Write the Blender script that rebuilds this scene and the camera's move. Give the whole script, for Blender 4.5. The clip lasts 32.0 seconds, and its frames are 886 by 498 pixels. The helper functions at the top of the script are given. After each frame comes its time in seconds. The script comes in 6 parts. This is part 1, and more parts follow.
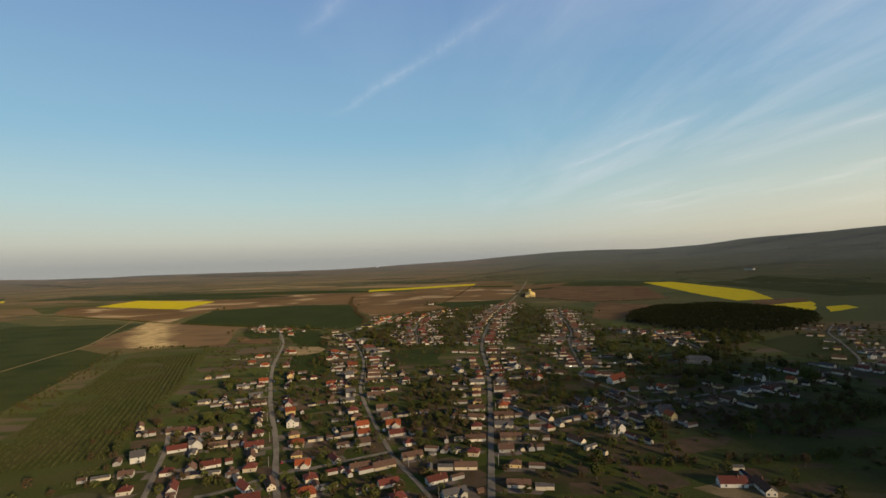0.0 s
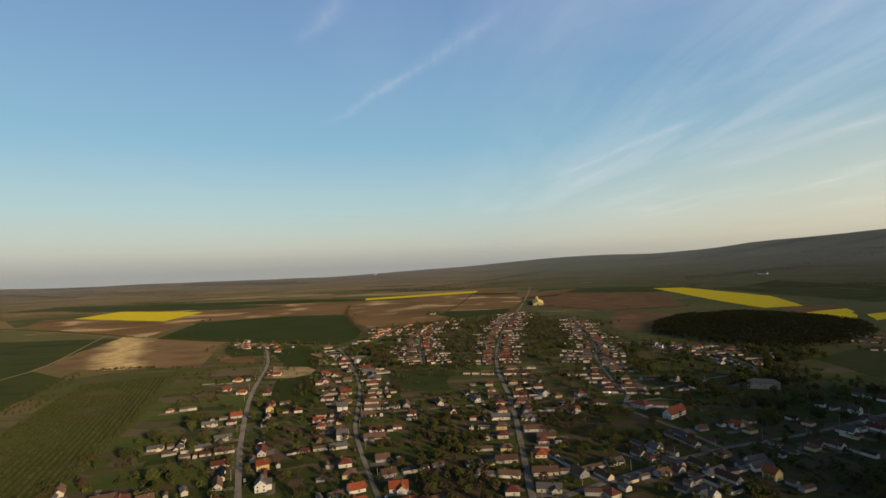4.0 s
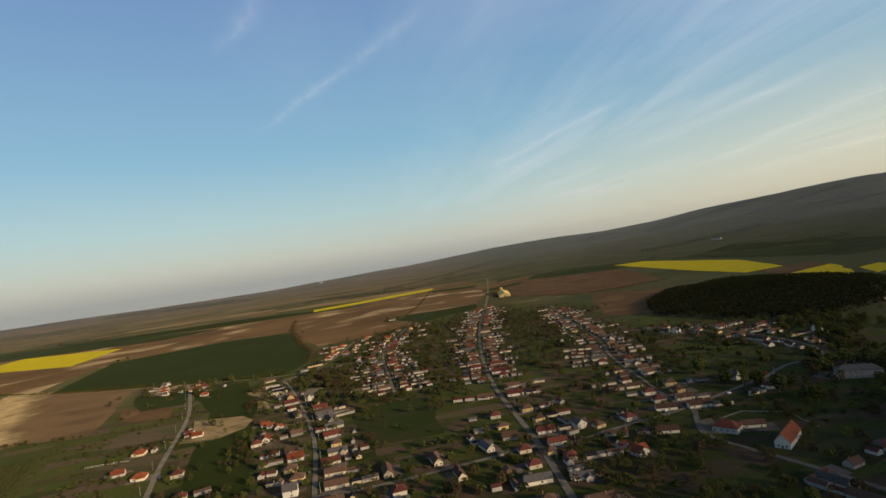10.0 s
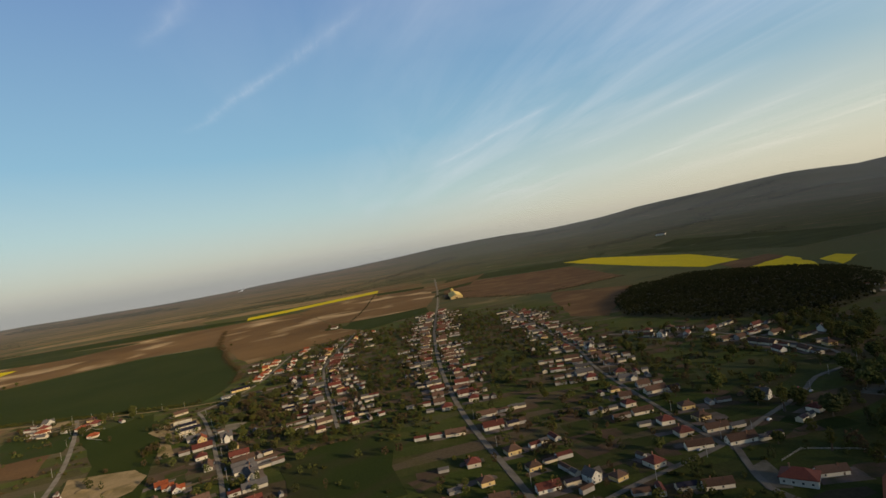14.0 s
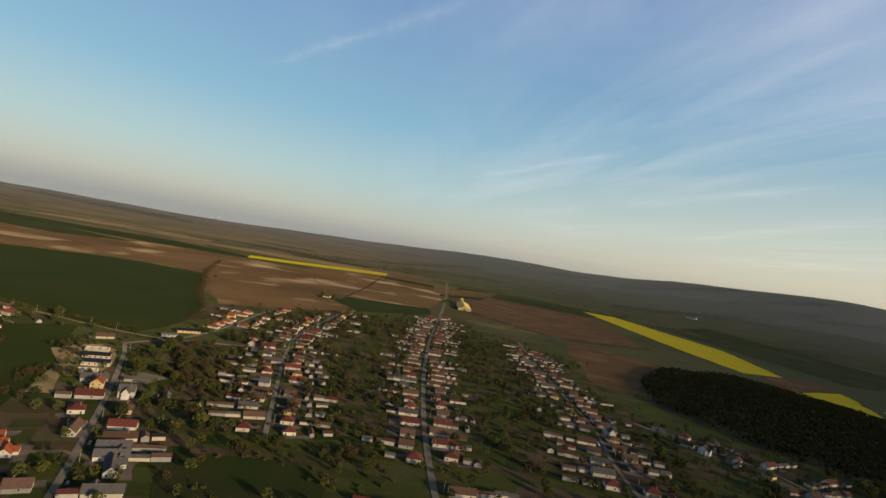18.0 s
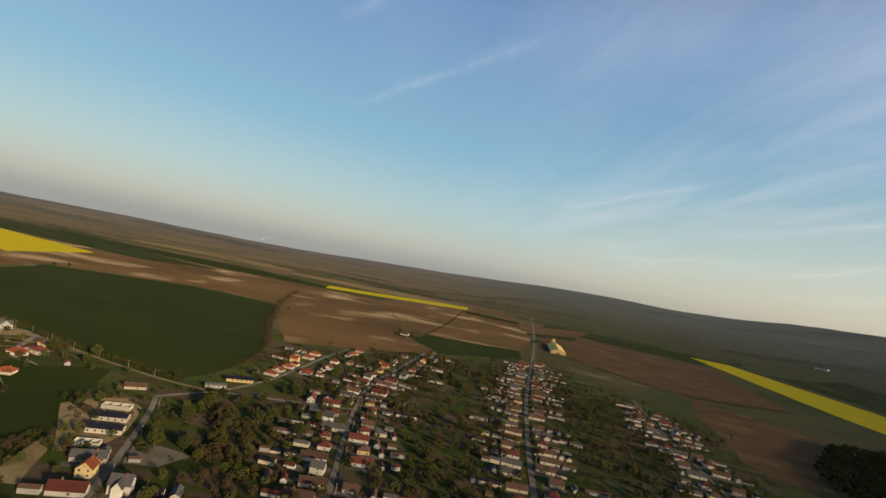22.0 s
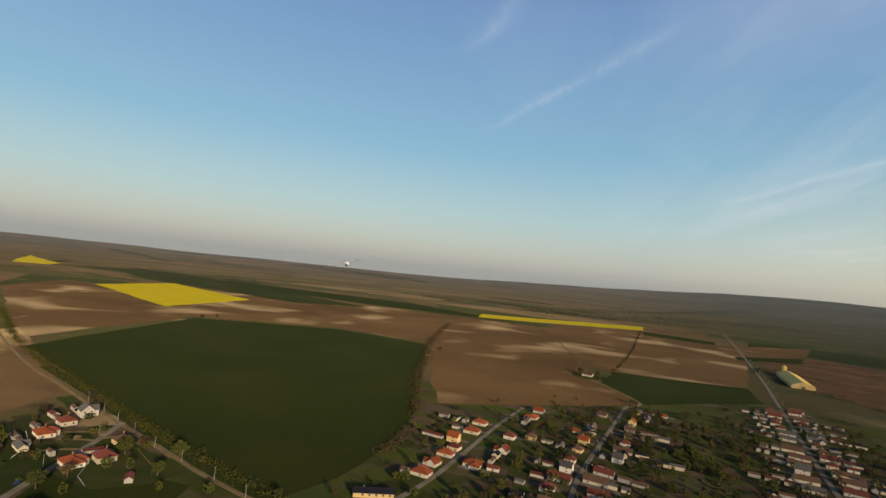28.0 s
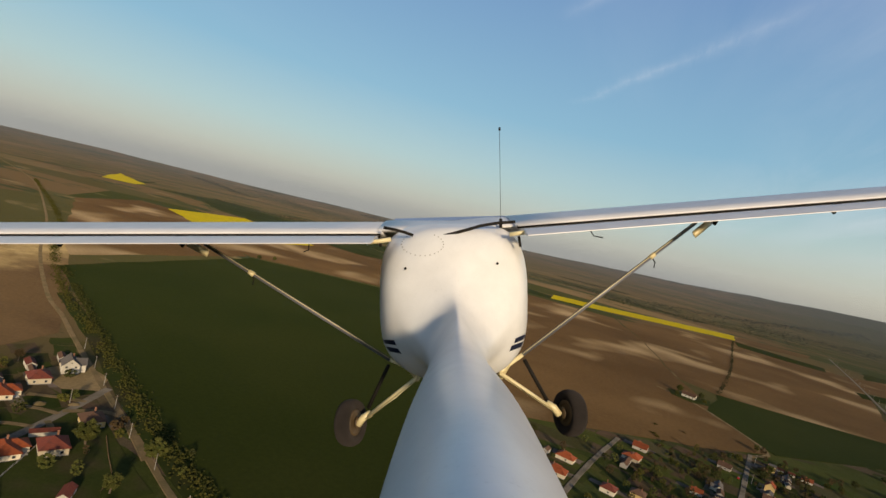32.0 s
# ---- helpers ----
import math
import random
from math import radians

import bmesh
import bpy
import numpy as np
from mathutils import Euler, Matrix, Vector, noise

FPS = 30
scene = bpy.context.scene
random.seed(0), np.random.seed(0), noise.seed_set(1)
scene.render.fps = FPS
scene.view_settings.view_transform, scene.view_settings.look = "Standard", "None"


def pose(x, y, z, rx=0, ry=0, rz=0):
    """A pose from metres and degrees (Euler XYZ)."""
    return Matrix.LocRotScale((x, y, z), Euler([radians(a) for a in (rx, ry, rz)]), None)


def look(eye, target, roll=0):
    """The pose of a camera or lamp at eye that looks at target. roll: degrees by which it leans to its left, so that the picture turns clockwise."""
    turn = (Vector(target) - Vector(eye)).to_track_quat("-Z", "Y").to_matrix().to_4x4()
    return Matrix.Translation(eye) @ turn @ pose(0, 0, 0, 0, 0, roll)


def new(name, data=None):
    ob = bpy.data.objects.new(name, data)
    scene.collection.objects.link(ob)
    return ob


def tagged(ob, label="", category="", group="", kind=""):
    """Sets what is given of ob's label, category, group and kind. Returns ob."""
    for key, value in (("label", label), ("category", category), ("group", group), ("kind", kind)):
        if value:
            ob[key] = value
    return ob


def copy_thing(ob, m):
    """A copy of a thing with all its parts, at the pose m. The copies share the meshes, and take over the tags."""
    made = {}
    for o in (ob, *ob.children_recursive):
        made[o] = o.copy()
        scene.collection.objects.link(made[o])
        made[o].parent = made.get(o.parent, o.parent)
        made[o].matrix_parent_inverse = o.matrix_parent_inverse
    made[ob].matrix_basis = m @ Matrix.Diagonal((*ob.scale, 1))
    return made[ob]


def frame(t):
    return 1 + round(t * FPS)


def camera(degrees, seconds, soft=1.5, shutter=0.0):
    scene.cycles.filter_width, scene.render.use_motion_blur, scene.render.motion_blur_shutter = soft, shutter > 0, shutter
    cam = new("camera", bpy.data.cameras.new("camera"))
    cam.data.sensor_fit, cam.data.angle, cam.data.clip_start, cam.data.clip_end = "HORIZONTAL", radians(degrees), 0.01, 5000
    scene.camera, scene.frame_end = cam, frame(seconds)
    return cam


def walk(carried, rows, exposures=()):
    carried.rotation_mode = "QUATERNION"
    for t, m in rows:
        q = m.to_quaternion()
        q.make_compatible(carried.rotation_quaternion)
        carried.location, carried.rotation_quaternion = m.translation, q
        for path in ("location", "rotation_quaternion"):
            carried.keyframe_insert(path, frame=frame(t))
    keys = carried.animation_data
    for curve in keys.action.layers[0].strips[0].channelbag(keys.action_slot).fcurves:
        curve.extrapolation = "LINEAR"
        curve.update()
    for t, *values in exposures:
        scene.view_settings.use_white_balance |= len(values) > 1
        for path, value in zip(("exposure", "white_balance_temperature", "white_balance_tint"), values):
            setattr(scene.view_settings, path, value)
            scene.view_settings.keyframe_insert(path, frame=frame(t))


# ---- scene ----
cam = camera(80.7, 32.0)
PATH = [
    (0, (-0.055, 2.978, 153.333), (-0.054, 4.977, 153.372), -1.7),
    (0.5, (-2.081, 18.289, 153.318), (-2.085, 20.288, 153.353), -1.5),
    (1, (-4.127, 33.583, 153.288), (-4.124, 35.583, 153.341), -1.4),
    (1.5, (-6.173, 48.852, 153.242), (-6.162, 50.851, 153.307), -1.9),
    (2, (-8.195, 64.106, 153.192), (-8.183, 66.105, 153.261), -2.8),
    (2.5, (-10.214, 79.387, 153.139), (-10.211, 81.386, 153.196), -3.2),
    (3, (-12.25, 94.765, 153.07), (-12.25, 96.764, 153.131), -2.3),
    (3.5, (-14.367, 110.291, 152.956), (-14.356, 112.29, 153.02), -1.7),
    (5.5, (-23.268, 173.028, 151.71), (-23.246, 175.027, 151.765), -5.1),
    (6, (-25.495, 188.641, 151.565), (-25.476, 190.64, 151.613), -6.2),
    (6.5, (-27.677, 204.231, 151.451), (-27.649, 206.231, 151.494), -8.6),
    (7, (-29.78, 219.819, 151.334), (-29.722, 221.818, 151.381), -8.8),
    (7.5, (-31.763, 235.426, 151.209), (-31.668, 237.424, 151.24), -9.4),
    (8, (-33.597, 251.041, 151.076), (-33.469, 253.036, 151.095), -8.9),
    (8.5, (-35.259, 266.62, 150.931), (-35.103, 268.614, 150.94), -8.7),
    (9, (-36.723, 282.116, 150.777), (-36.539, 284.107, 150.816), -8.8),
    (9.5, (-37.954, 297.46, 150.622), (-37.752, 299.449, 150.673), -7.9),
    (10, (-38.942, 312.707, 150.465), (-38.72, 314.695, 150.502), -8.2),
    (10.5, (-39.68, 327.954, 150.303), (-39.438, 329.939, 150.326), -10.1),
    (11, (-40.147, 343.242, 150.13), (-39.878, 345.224, 150.18), -11.0),
    (11.5, (-40.293, 358.567, 149.954), (-39.994, 360.543, 150.032), -10.4),
    (12, (-40.068, 373.894, 149.782), (-39.736, 375.865, 149.862), -10.5),
    (12.5, (-39.435, 389.208, 149.616), (-39.069, 391.173, 149.697), -10.7),
    (13, (-38.381, 404.49, 149.452), (-37.989, 406.449, 149.524), -9.7),
    (13.5, (-36.91, 419.796, 149.285), (-36.488, 421.751, 149.334), -9.7),
    (14, (-35.062, 435.275, 149.098), (-34.628, 437.228, 149.105), -9.3),
    (14.5, (-32.881, 451.032, 148.84), (-32.421, 452.979, 148.852), -9.9),
    (16.5, (-23.107, 515.331, 146.418), (-22.659, 517.281, 146.396), 0.3),
    (17, (-20.766, 531.944, 146.155), (-20.353, 533.901, 146.152), 3.4),
    (17.5, (-18.666, 549.034, 145.954), (-18.282, 550.997, 145.967), 6.9),
    (18, (-16.94, 566.47, 145.757), (-16.588, 568.438, 145.774), 10.2),
    (18.5, (-15.732, 584.098, 145.554), (-15.414, 586.073, 145.574), 11.6),
    (19, (-15.115, 601.839, 145.351), (-14.838, 603.819, 145.356), 11.4),
    (19.5, (-15.062, 619.668, 145.141), (-14.845, 621.657, 145.144), 11.5),
    (20, (-15.59, 637.495, 144.933), (-15.445, 639.489, 144.972), 11.3),
    (20.5, (-16.691, 655.133, 144.716), (-16.594, 657.13, 144.771), 13.4),
    (21, (-18.352, 672.52, 144.513), (-18.275, 674.517, 144.595), 15.0),
    (21.5, (-20.467, 689.723, 144.332), (-20.402, 691.72, 144.421), 13.8),
    (22, (-22.905, 706.865, 144.155), (-22.867, 708.863, 144.238), 11.2),
    (22.5, (-25.599, 724.062, 143.997), (-25.596, 726.062, 144.032), 9.4),
    (23, (-28.533, 741.358, 143.86), (-28.572, 743.357, 143.868), 7.9),
    (23.5, (-31.772, 758.715, 143.747), (-31.851, 760.713, 143.775), 7.8),
    (24, (-35.351, 776.083, 143.649), (-35.466, 778.079, 143.69), 8.7),
    (24.5, (-39.244, 793.499, 143.557), (-39.396, 795.493, 143.593), 10.4),
    (25, (-43.446, 811.006, 143.468), (-43.646, 812.995, 143.511), 11.5),
    (25.5, (-48.008, 828.537, 143.374), (-48.262, 830.52, 143.423), 10.8),
    (27.5, (-67.559, 898.572, 142.557), (-68.016, 900.518, 142.62), 6.9),
    (28, (-73.053, 915.443, 142.469), (-73.562, 917.376, 142.551), 5.9),
    (28.5, (-79.146, 931.62, 142.402), (-79.706, 933.538, 142.46), 4.9),
    (29, (-85.762, 947.068, 142.334), (-86.362, 948.976, 142.377), 4.3),
    (29.5, (-92.763, 961.911, 142.281), (-93.389, 963.81, 142.33), 4.0),
    (30, (-99.919, 976.369, 142.247), (-100.555, 978.265, 142.271), 5.8),
    (30.5, (-107.076, 990.55, 142.214), (-107.721, 992.444, 142.219), 7.6),
    (31, (-114.158, 1004.565, 142.197), (-114.823, 1006.451, 142.192), 10.9),
    (31.5, (-121.136, 1018.526, 142.185), (-121.83, 1020.402, 142.154), 13.8),
    (32, (-128.028, 1032.461, 142.178), (-128.762, 1034.319, 142.086), 13.6),
]
walk(cam, [(t, look(eye, target, roll)) for t, eye, target, roll in PATH])

# ---- world, sun ----
SUN_AZ, SUN_EL = radians(140), radians(14)
sun_way = Vector((math.sin(SUN_AZ) * math.cos(SUN_EL), math.cos(SUN_AZ) * math.cos(SUN_EL), math.sin(SUN_EL)))
sun = new("sun", bpy.data.lights.new("sun", "SUN"))
sun.data.energy, sun.data.angle, sun.data.color = 3.2, radians(5), (1.0, 0.78, 0.5)
sun.matrix_world = look(sun_way * 100, (0, 0, 0))

world = bpy.data.worlds.new("world")
scene.world = world
world.use_nodes = True


class Nodes:
    """A short way to write node trees."""

    def __init__(self, tree):
        self.tree = tree
        tree.nodes.clear()

    def add(self, kind, inputs=(), **settings):
        n = self.tree.nodes.new(kind)
        for key, value in settings.items():
            setattr(n, key, value)
        for key, value in dict(inputs).items():
            if hasattr(value, "links"):
                self.tree.links.new(value, n.inputs[key])
            else:
                n.inputs[key].default_value = value
        return n

    def math(self, op, a, b=0.0, clamp=False):
        return self.add("ShaderNodeMath", {0: a, 1: b}, operation=op, use_clamp=clamp).outputs[0]

    def mix(self, fac, a, b, mode="MIX"):
        n = self.add("ShaderNodeMix", {0: fac, 6: a, 7: b}, data_type="RGBA", blend_type=mode)
        return n.outputs[2]

    def ramp(self, fac, stops, smooth=False):
        n = self.add("ShaderNodeValToRGB", {0: fac})
        n.color_ramp.interpolation = "EASE" if smooth else "LINEAR"
        e = n.color_ramp.elements
        while len(e) < len(stops):
            e.new(0.5)
        for k, (p, c) in zip(e, stops):
            k.position = p
            k.color = (*c, 1) if len(c) == 3 else c
        return n.outputs[0]

    def noise(self, vec, scale, detail=4.0, rough=0.55, dist=0.0):
        return self.add("ShaderNodeTexNoise", {"Vector": vec, "Scale": scale, "Detail": detail, "Roughness": rough, "Distortion": dist}).outputs[0]

    def mapped(self, vec, scale=(1, 1, 1), rot=0.0, loc=(0, 0, 0)):
        return self.add("ShaderNodeMapping", {"Vector": vec, "Scale": scale, "Rotation": (0, 0, rot), "Location": loc}).outputs[0]

    def remap(self, v, a, b, c=0.0, d=1.0):
        return self.add("ShaderNodeMapRange", {0: v, 1: a, 2: b, 3: c, 4: d}).outputs[0]


def grey(v):
    return (v, v, v)


w = Nodes(world.node_tree)
way = w.add("ShaderNodeTexCoord").outputs["Generated"]
axes = w.add("ShaderNodeSeparateXYZ", {0: way}).outputs
sky = w.add("ShaderNodeTexSky", sky_type="NISHITA", sun_disc=False, sun_elevation=SUN_EL, sun_rotation=SUN_AZ,
            altitude=200, air_density=1.2, dust_density=2.0, ozone_density=1.5)
up = w.math("MAXIMUM", axes[2], 0.0)
# clear evening air: pale and hazy low down, deeper blue above
clear = w.ramp(up, [(0.0, (4.3, 4.3, 4.0)), (0.035, (5.5, 5.6, 4.9)), (0.11, (4.0, 5.5, 5.7)), (0.22, (2.3, 4.4, 5.9)), (0.46, (1.6, 2.9, 5.2)), (0.62, (0.5, 0.95, 2.1)), (1.0, (0.25, 0.5, 1.2))])
side = w.remap(w.add("ShaderNodeVectorMath", {0: way, 1: (0.9, 0.1, 0.0)}, operation="DOT_PRODUCT").outputs["Value"], 0.2, 0.9)
low = w.remap(up, 0.0, 0.3, 1.0, 0.0)
clear = w.mix(w.math("MULTIPLY", w.math("MULTIPLY", side, low), 0.88), clear, (8.3, 7.2, 4.9, 1))
base = w.mix(0.78, sky.outputs[0], clear)
# thin cirrus, drawn out along the wind, on a flat layer high above
high = w.math("MAXIMUM", axes[2], 0.03)
layer = w.add("ShaderNodeCombineXYZ", {0: w.math("DIVIDE", axes[0], high), 1: w.math("DIVIDE", axes[1], high), 2: 0.0}).outputs[0]
wind = w.mapped(layer, (1.5, 0.22, 1), radians(32))
veil = w.remap(w.noise(wind, 1.1, 8.0, 0.62, 0.6), 0.4, 0.74)
broad = w.remap(w.noise(w.mapped(layer, (0.28, 0.12, 1), radians(30), (3.2, 1.4, 0)), 1.0, 3.0), 0.42, 0.75)
veil = w.math("MULTIPLY", w.math("MULTIPLY", veil, broad), w.remap(w.add("ShaderNodeSeparateXYZ", {0: layer}).outputs[0], -0.9, 1.2, 0.06, 1.0))


def streak(along, a, b, width, strength):
    """One long wisp between two points of the cloud layer."""
    ax, ay = b[0] - a[0], b[1] - a[1]
    size = math.hypot(ax, ay)
    p = w.add("ShaderNodeVectorMath", {0: along, 1: (a[0], a[1], 0)}, operation="SUBTRACT").outputs[0]
    s = w.add("ShaderNodeVectorMath", {0: p, 1: (ax / size, ay / size, 0)}, operation="DOT_PRODUCT").outputs["Value"]
    d = w.add("ShaderNodeVectorMath", {0: p, 1: (-ay / size, ax / size, 0)}, operation="DOT_PRODUCT").outputs["Value"]
    d = w.math("ABSOLUTE", w.math("ADD", d, w.math("MULTIPLY", w.math("SUBTRACT", w.noise(along, 2.2, 5.0), 0.5), 0.16)))
    across = w.remap(d, 0.0, width, 1.0, 0.0)
    ends = w.math("MULTIPLY", w.remap(s, 0, 0.25 * size), w.remap(s, size * 0.7, size, 1.0, 0.0))
    frayed = w.remap(w.noise(wind, 3.0, 6.0, 0.7), 0.3, 0.75)
    return w.math("MULTIPLY", w.math("MULTIPLY", w.math("MULTIPLY", across, across), ends), w.math("MULTIPLY", frayed, strength))


for a, b, width, strength in (((-0.75, 3.6), (0.38, 1.9), 0.1, 0.55), ((1.35, 6.4), (1.95, 3.4), 0.2, 0.75), ((-0.62, 2.3), (-0.2, 1.7), 0.09, 0.28), ((3.2, 6.5), (3.4, 3.0), 0.5, 0.5), ((5.9, 8.8), (4.5, 3.2), 0.6, 0.6), ((8.4, 12.5), (8.7, 6.0), 1.1, 0.7)):
    veil = w.math("ADD", veil, streak(layer, a, b, width, strength))
# a soft broken sheet of thin cloud high on the eastern side
spot = w.add("ShaderNodeSeparateXYZ", {0: layer}).outputs
sheet = w.math("MULTIPLY", w.remap(spot[0], 0.05, 0.75), w.remap(spot[1], 1.3, 2.6, 1.0, 0.0))
blot = w.remap(w.noise(w.mapped(layer, (1.6, 0.9, 1), radians(40), (5.1, 2.2, 0)), 1.6, 6.0, 0.6, 0.4), 0.35, 0.72, 0.45, 1.0)
veil = w.math("ADD", veil, w.math("MULTIPLY", w.math("MULTIPLY", sheet, blot), 0.5))
veil = w.math("MULTIPLY", veil, w.remap(up, 0.02, 0.1), True)
tone = w.mix(w.math("MULTIPLY", side, low), (6.6, 6.9, 7.5, 1), (9.4, 8.2, 5.9, 1))
base = w.mix(w.math("MULTIPLY", veil, 0.7), base, tone)
shell = w.add("ShaderNodeBackground", {"Color": base, "Strength": 0.093})
w.tree.links.new(shell.outputs[0], w.add("ShaderNodeOutputWorld").inputs[0])
scene.view_settings.exposure = 0.28


# ---- materials ----
def material(name, build, rough=0.9, metal=0.0, bump=0.0, spec=0.04, coat=0.0):
    """build(n, pos) returns the base colour and, if it has one, a height for the relief."""
    m = bpy.data.materials.new(name)
    m.use_nodes = True
    n = Nodes(m.node_tree)
    pos = n.add("ShaderNodeTexCoord").outputs["Object"]
    made = build(n, pos)
    colour, height = made if isinstance(made, tuple) else (made, None)
    s = n.add("ShaderNodeBsdfPrincipled", {"Base Color": colour, "Roughness": rough, "Metallic": metal, "Specular IOR Level": spec, "Coat Weight": coat, "Diffuse Roughness": 1.0 if rough >= 0.75 else 0.0})
    if height is not None and bump:
        b = n.add("ShaderNodeBump", {"Height": height, "Distance": bump, "Strength": 0.7})
        n.tree.links.new(b.outputs[0], s.inputs["Normal"])
    n.tree.links.new(s.outputs[0], n.add("ShaderNodeOutputMaterial").inputs[0])
    return m


def soil(a, b, c, big, small, stretch=(1, 1, 1), turn=0.0, rows=0.0, thr=(0.45, 0.7)):
    """Earth or crop: two tones at a field's scale, a third in patches, grain, and drill rows."""
    def build(n, pos):
        p = n.mapped(pos, stretch, turn)
        col = n.mix(n.remap(n.noise(p, big, 5, 0.6), 0.35, 0.65), (*a, 1), (*b, 1))
        col = n.mix(n.remap(n.noise(n.mapped(p, loc=(91, 37, 0)), big * 1.7, 2.0, 0.45, 0.3), *thr), col, (*c, 1))
        g = n.noise(pos, small, 6, 0.7)
        col = n.mix(0.55, col, n.ramp(g, [(0.25, grey(0.35)), (0.75, grey(1.0))]), "MULTIPLY")
        if rows:
            line = n.add("ShaderNodeTexWave", {"Vector": n.mapped(pos, rot=turn), "Scale": rows, "Distortion": 1.5, "Detail": 2.0}).outputs[1]
            col = n.mix(0.12, col, n.ramp(line, [(0.2, grey(0.5)), (0.8, grey(1.0))]), "MULTIPLY")
        return col, g
    return build


def toned(a, b, scale, spread=0.35, tint=None):
    """A plain surface with stains at two scales, its tone set apart from its fellows'."""
    def build(n, pos):
        g = n.noise(pos, scale, 6, 0.65)
        col = n.mix(n.remap(g, 0.3, 0.7), (*a, 1), (*b, 1))
        col = n.mix(0.5, col, n.ramp(n.noise(pos, scale * 0.16, 3), [(0.3, grey(0.62)), (0.7, grey(1))]), "MULTIPLY")
        r = n.add("ShaderNodeObjectInfo").outputs["Random"]
        if tint:
            col = n.mix(n.math("MULTIPLY", r, 0.8), col, (*tint, 1))
        return n.mix(1.0, col, n.ramp(n.math("FRACT", n.math("MULTIPLY", r, 7.3)), [(0, grey(1 - spread)), (1, grey(1))]), "MULTIPLY"), g
    return build


def tiled(a, b, moss=(0.09, 0.07, 0.05)):
    """Roof tiles: courses and columns, weather stains."""
    def build(n, pos):
        g = n.noise(pos, 0.9, 6, 0.65)
        col = n.mix(n.remap(g, 0.3, 0.7), (*a, 1), (*b, 1))
        col = n.mix(n.remap(n.noise(pos, 0.35, 4), 0.55, 0.8), col, (*moss, 1))
        z = n.add("ShaderNodeSeparateXYZ", {0: pos}).outputs
        course = n.math("FRACT", n.math("MULTIPLY", z[2], 4.5))
        col = n.mix(0.35, col, n.ramp(course, [(0, grey(0.45)), (0.25, grey(1))]), "MULTIPLY")
        r = n.add("ShaderNodeObjectInfo").outputs["Random"]
        return n.mix(1.0, col, n.ramp(r, [(0, grey(0.6)), (1, grey(1.05))]), "MULTIPLY"), course
    return build


def leafy(a, b):
    def build(n, pos):
        isl = n.add("ShaderNodeNewGeometry").outputs["Random Per Island"]
        r = n.add("ShaderNodeObjectInfo").outputs["Random"]
        col = n.mix(isl, (*a, 1), (*b, 1))
        g = n.noise(pos, 2.2, 5, 0.7)
        col = n.mix(0.6, col, n.ramp(g, [(0.3, grey(0.4)), (0.7, grey(1.1))]), "MULTIPLY")
        return n.mix(1.0, col, n.ramp(r, [(0, grey(0.65)), (1, grey(1.1))]), "MULTIPLY"), g
    return build


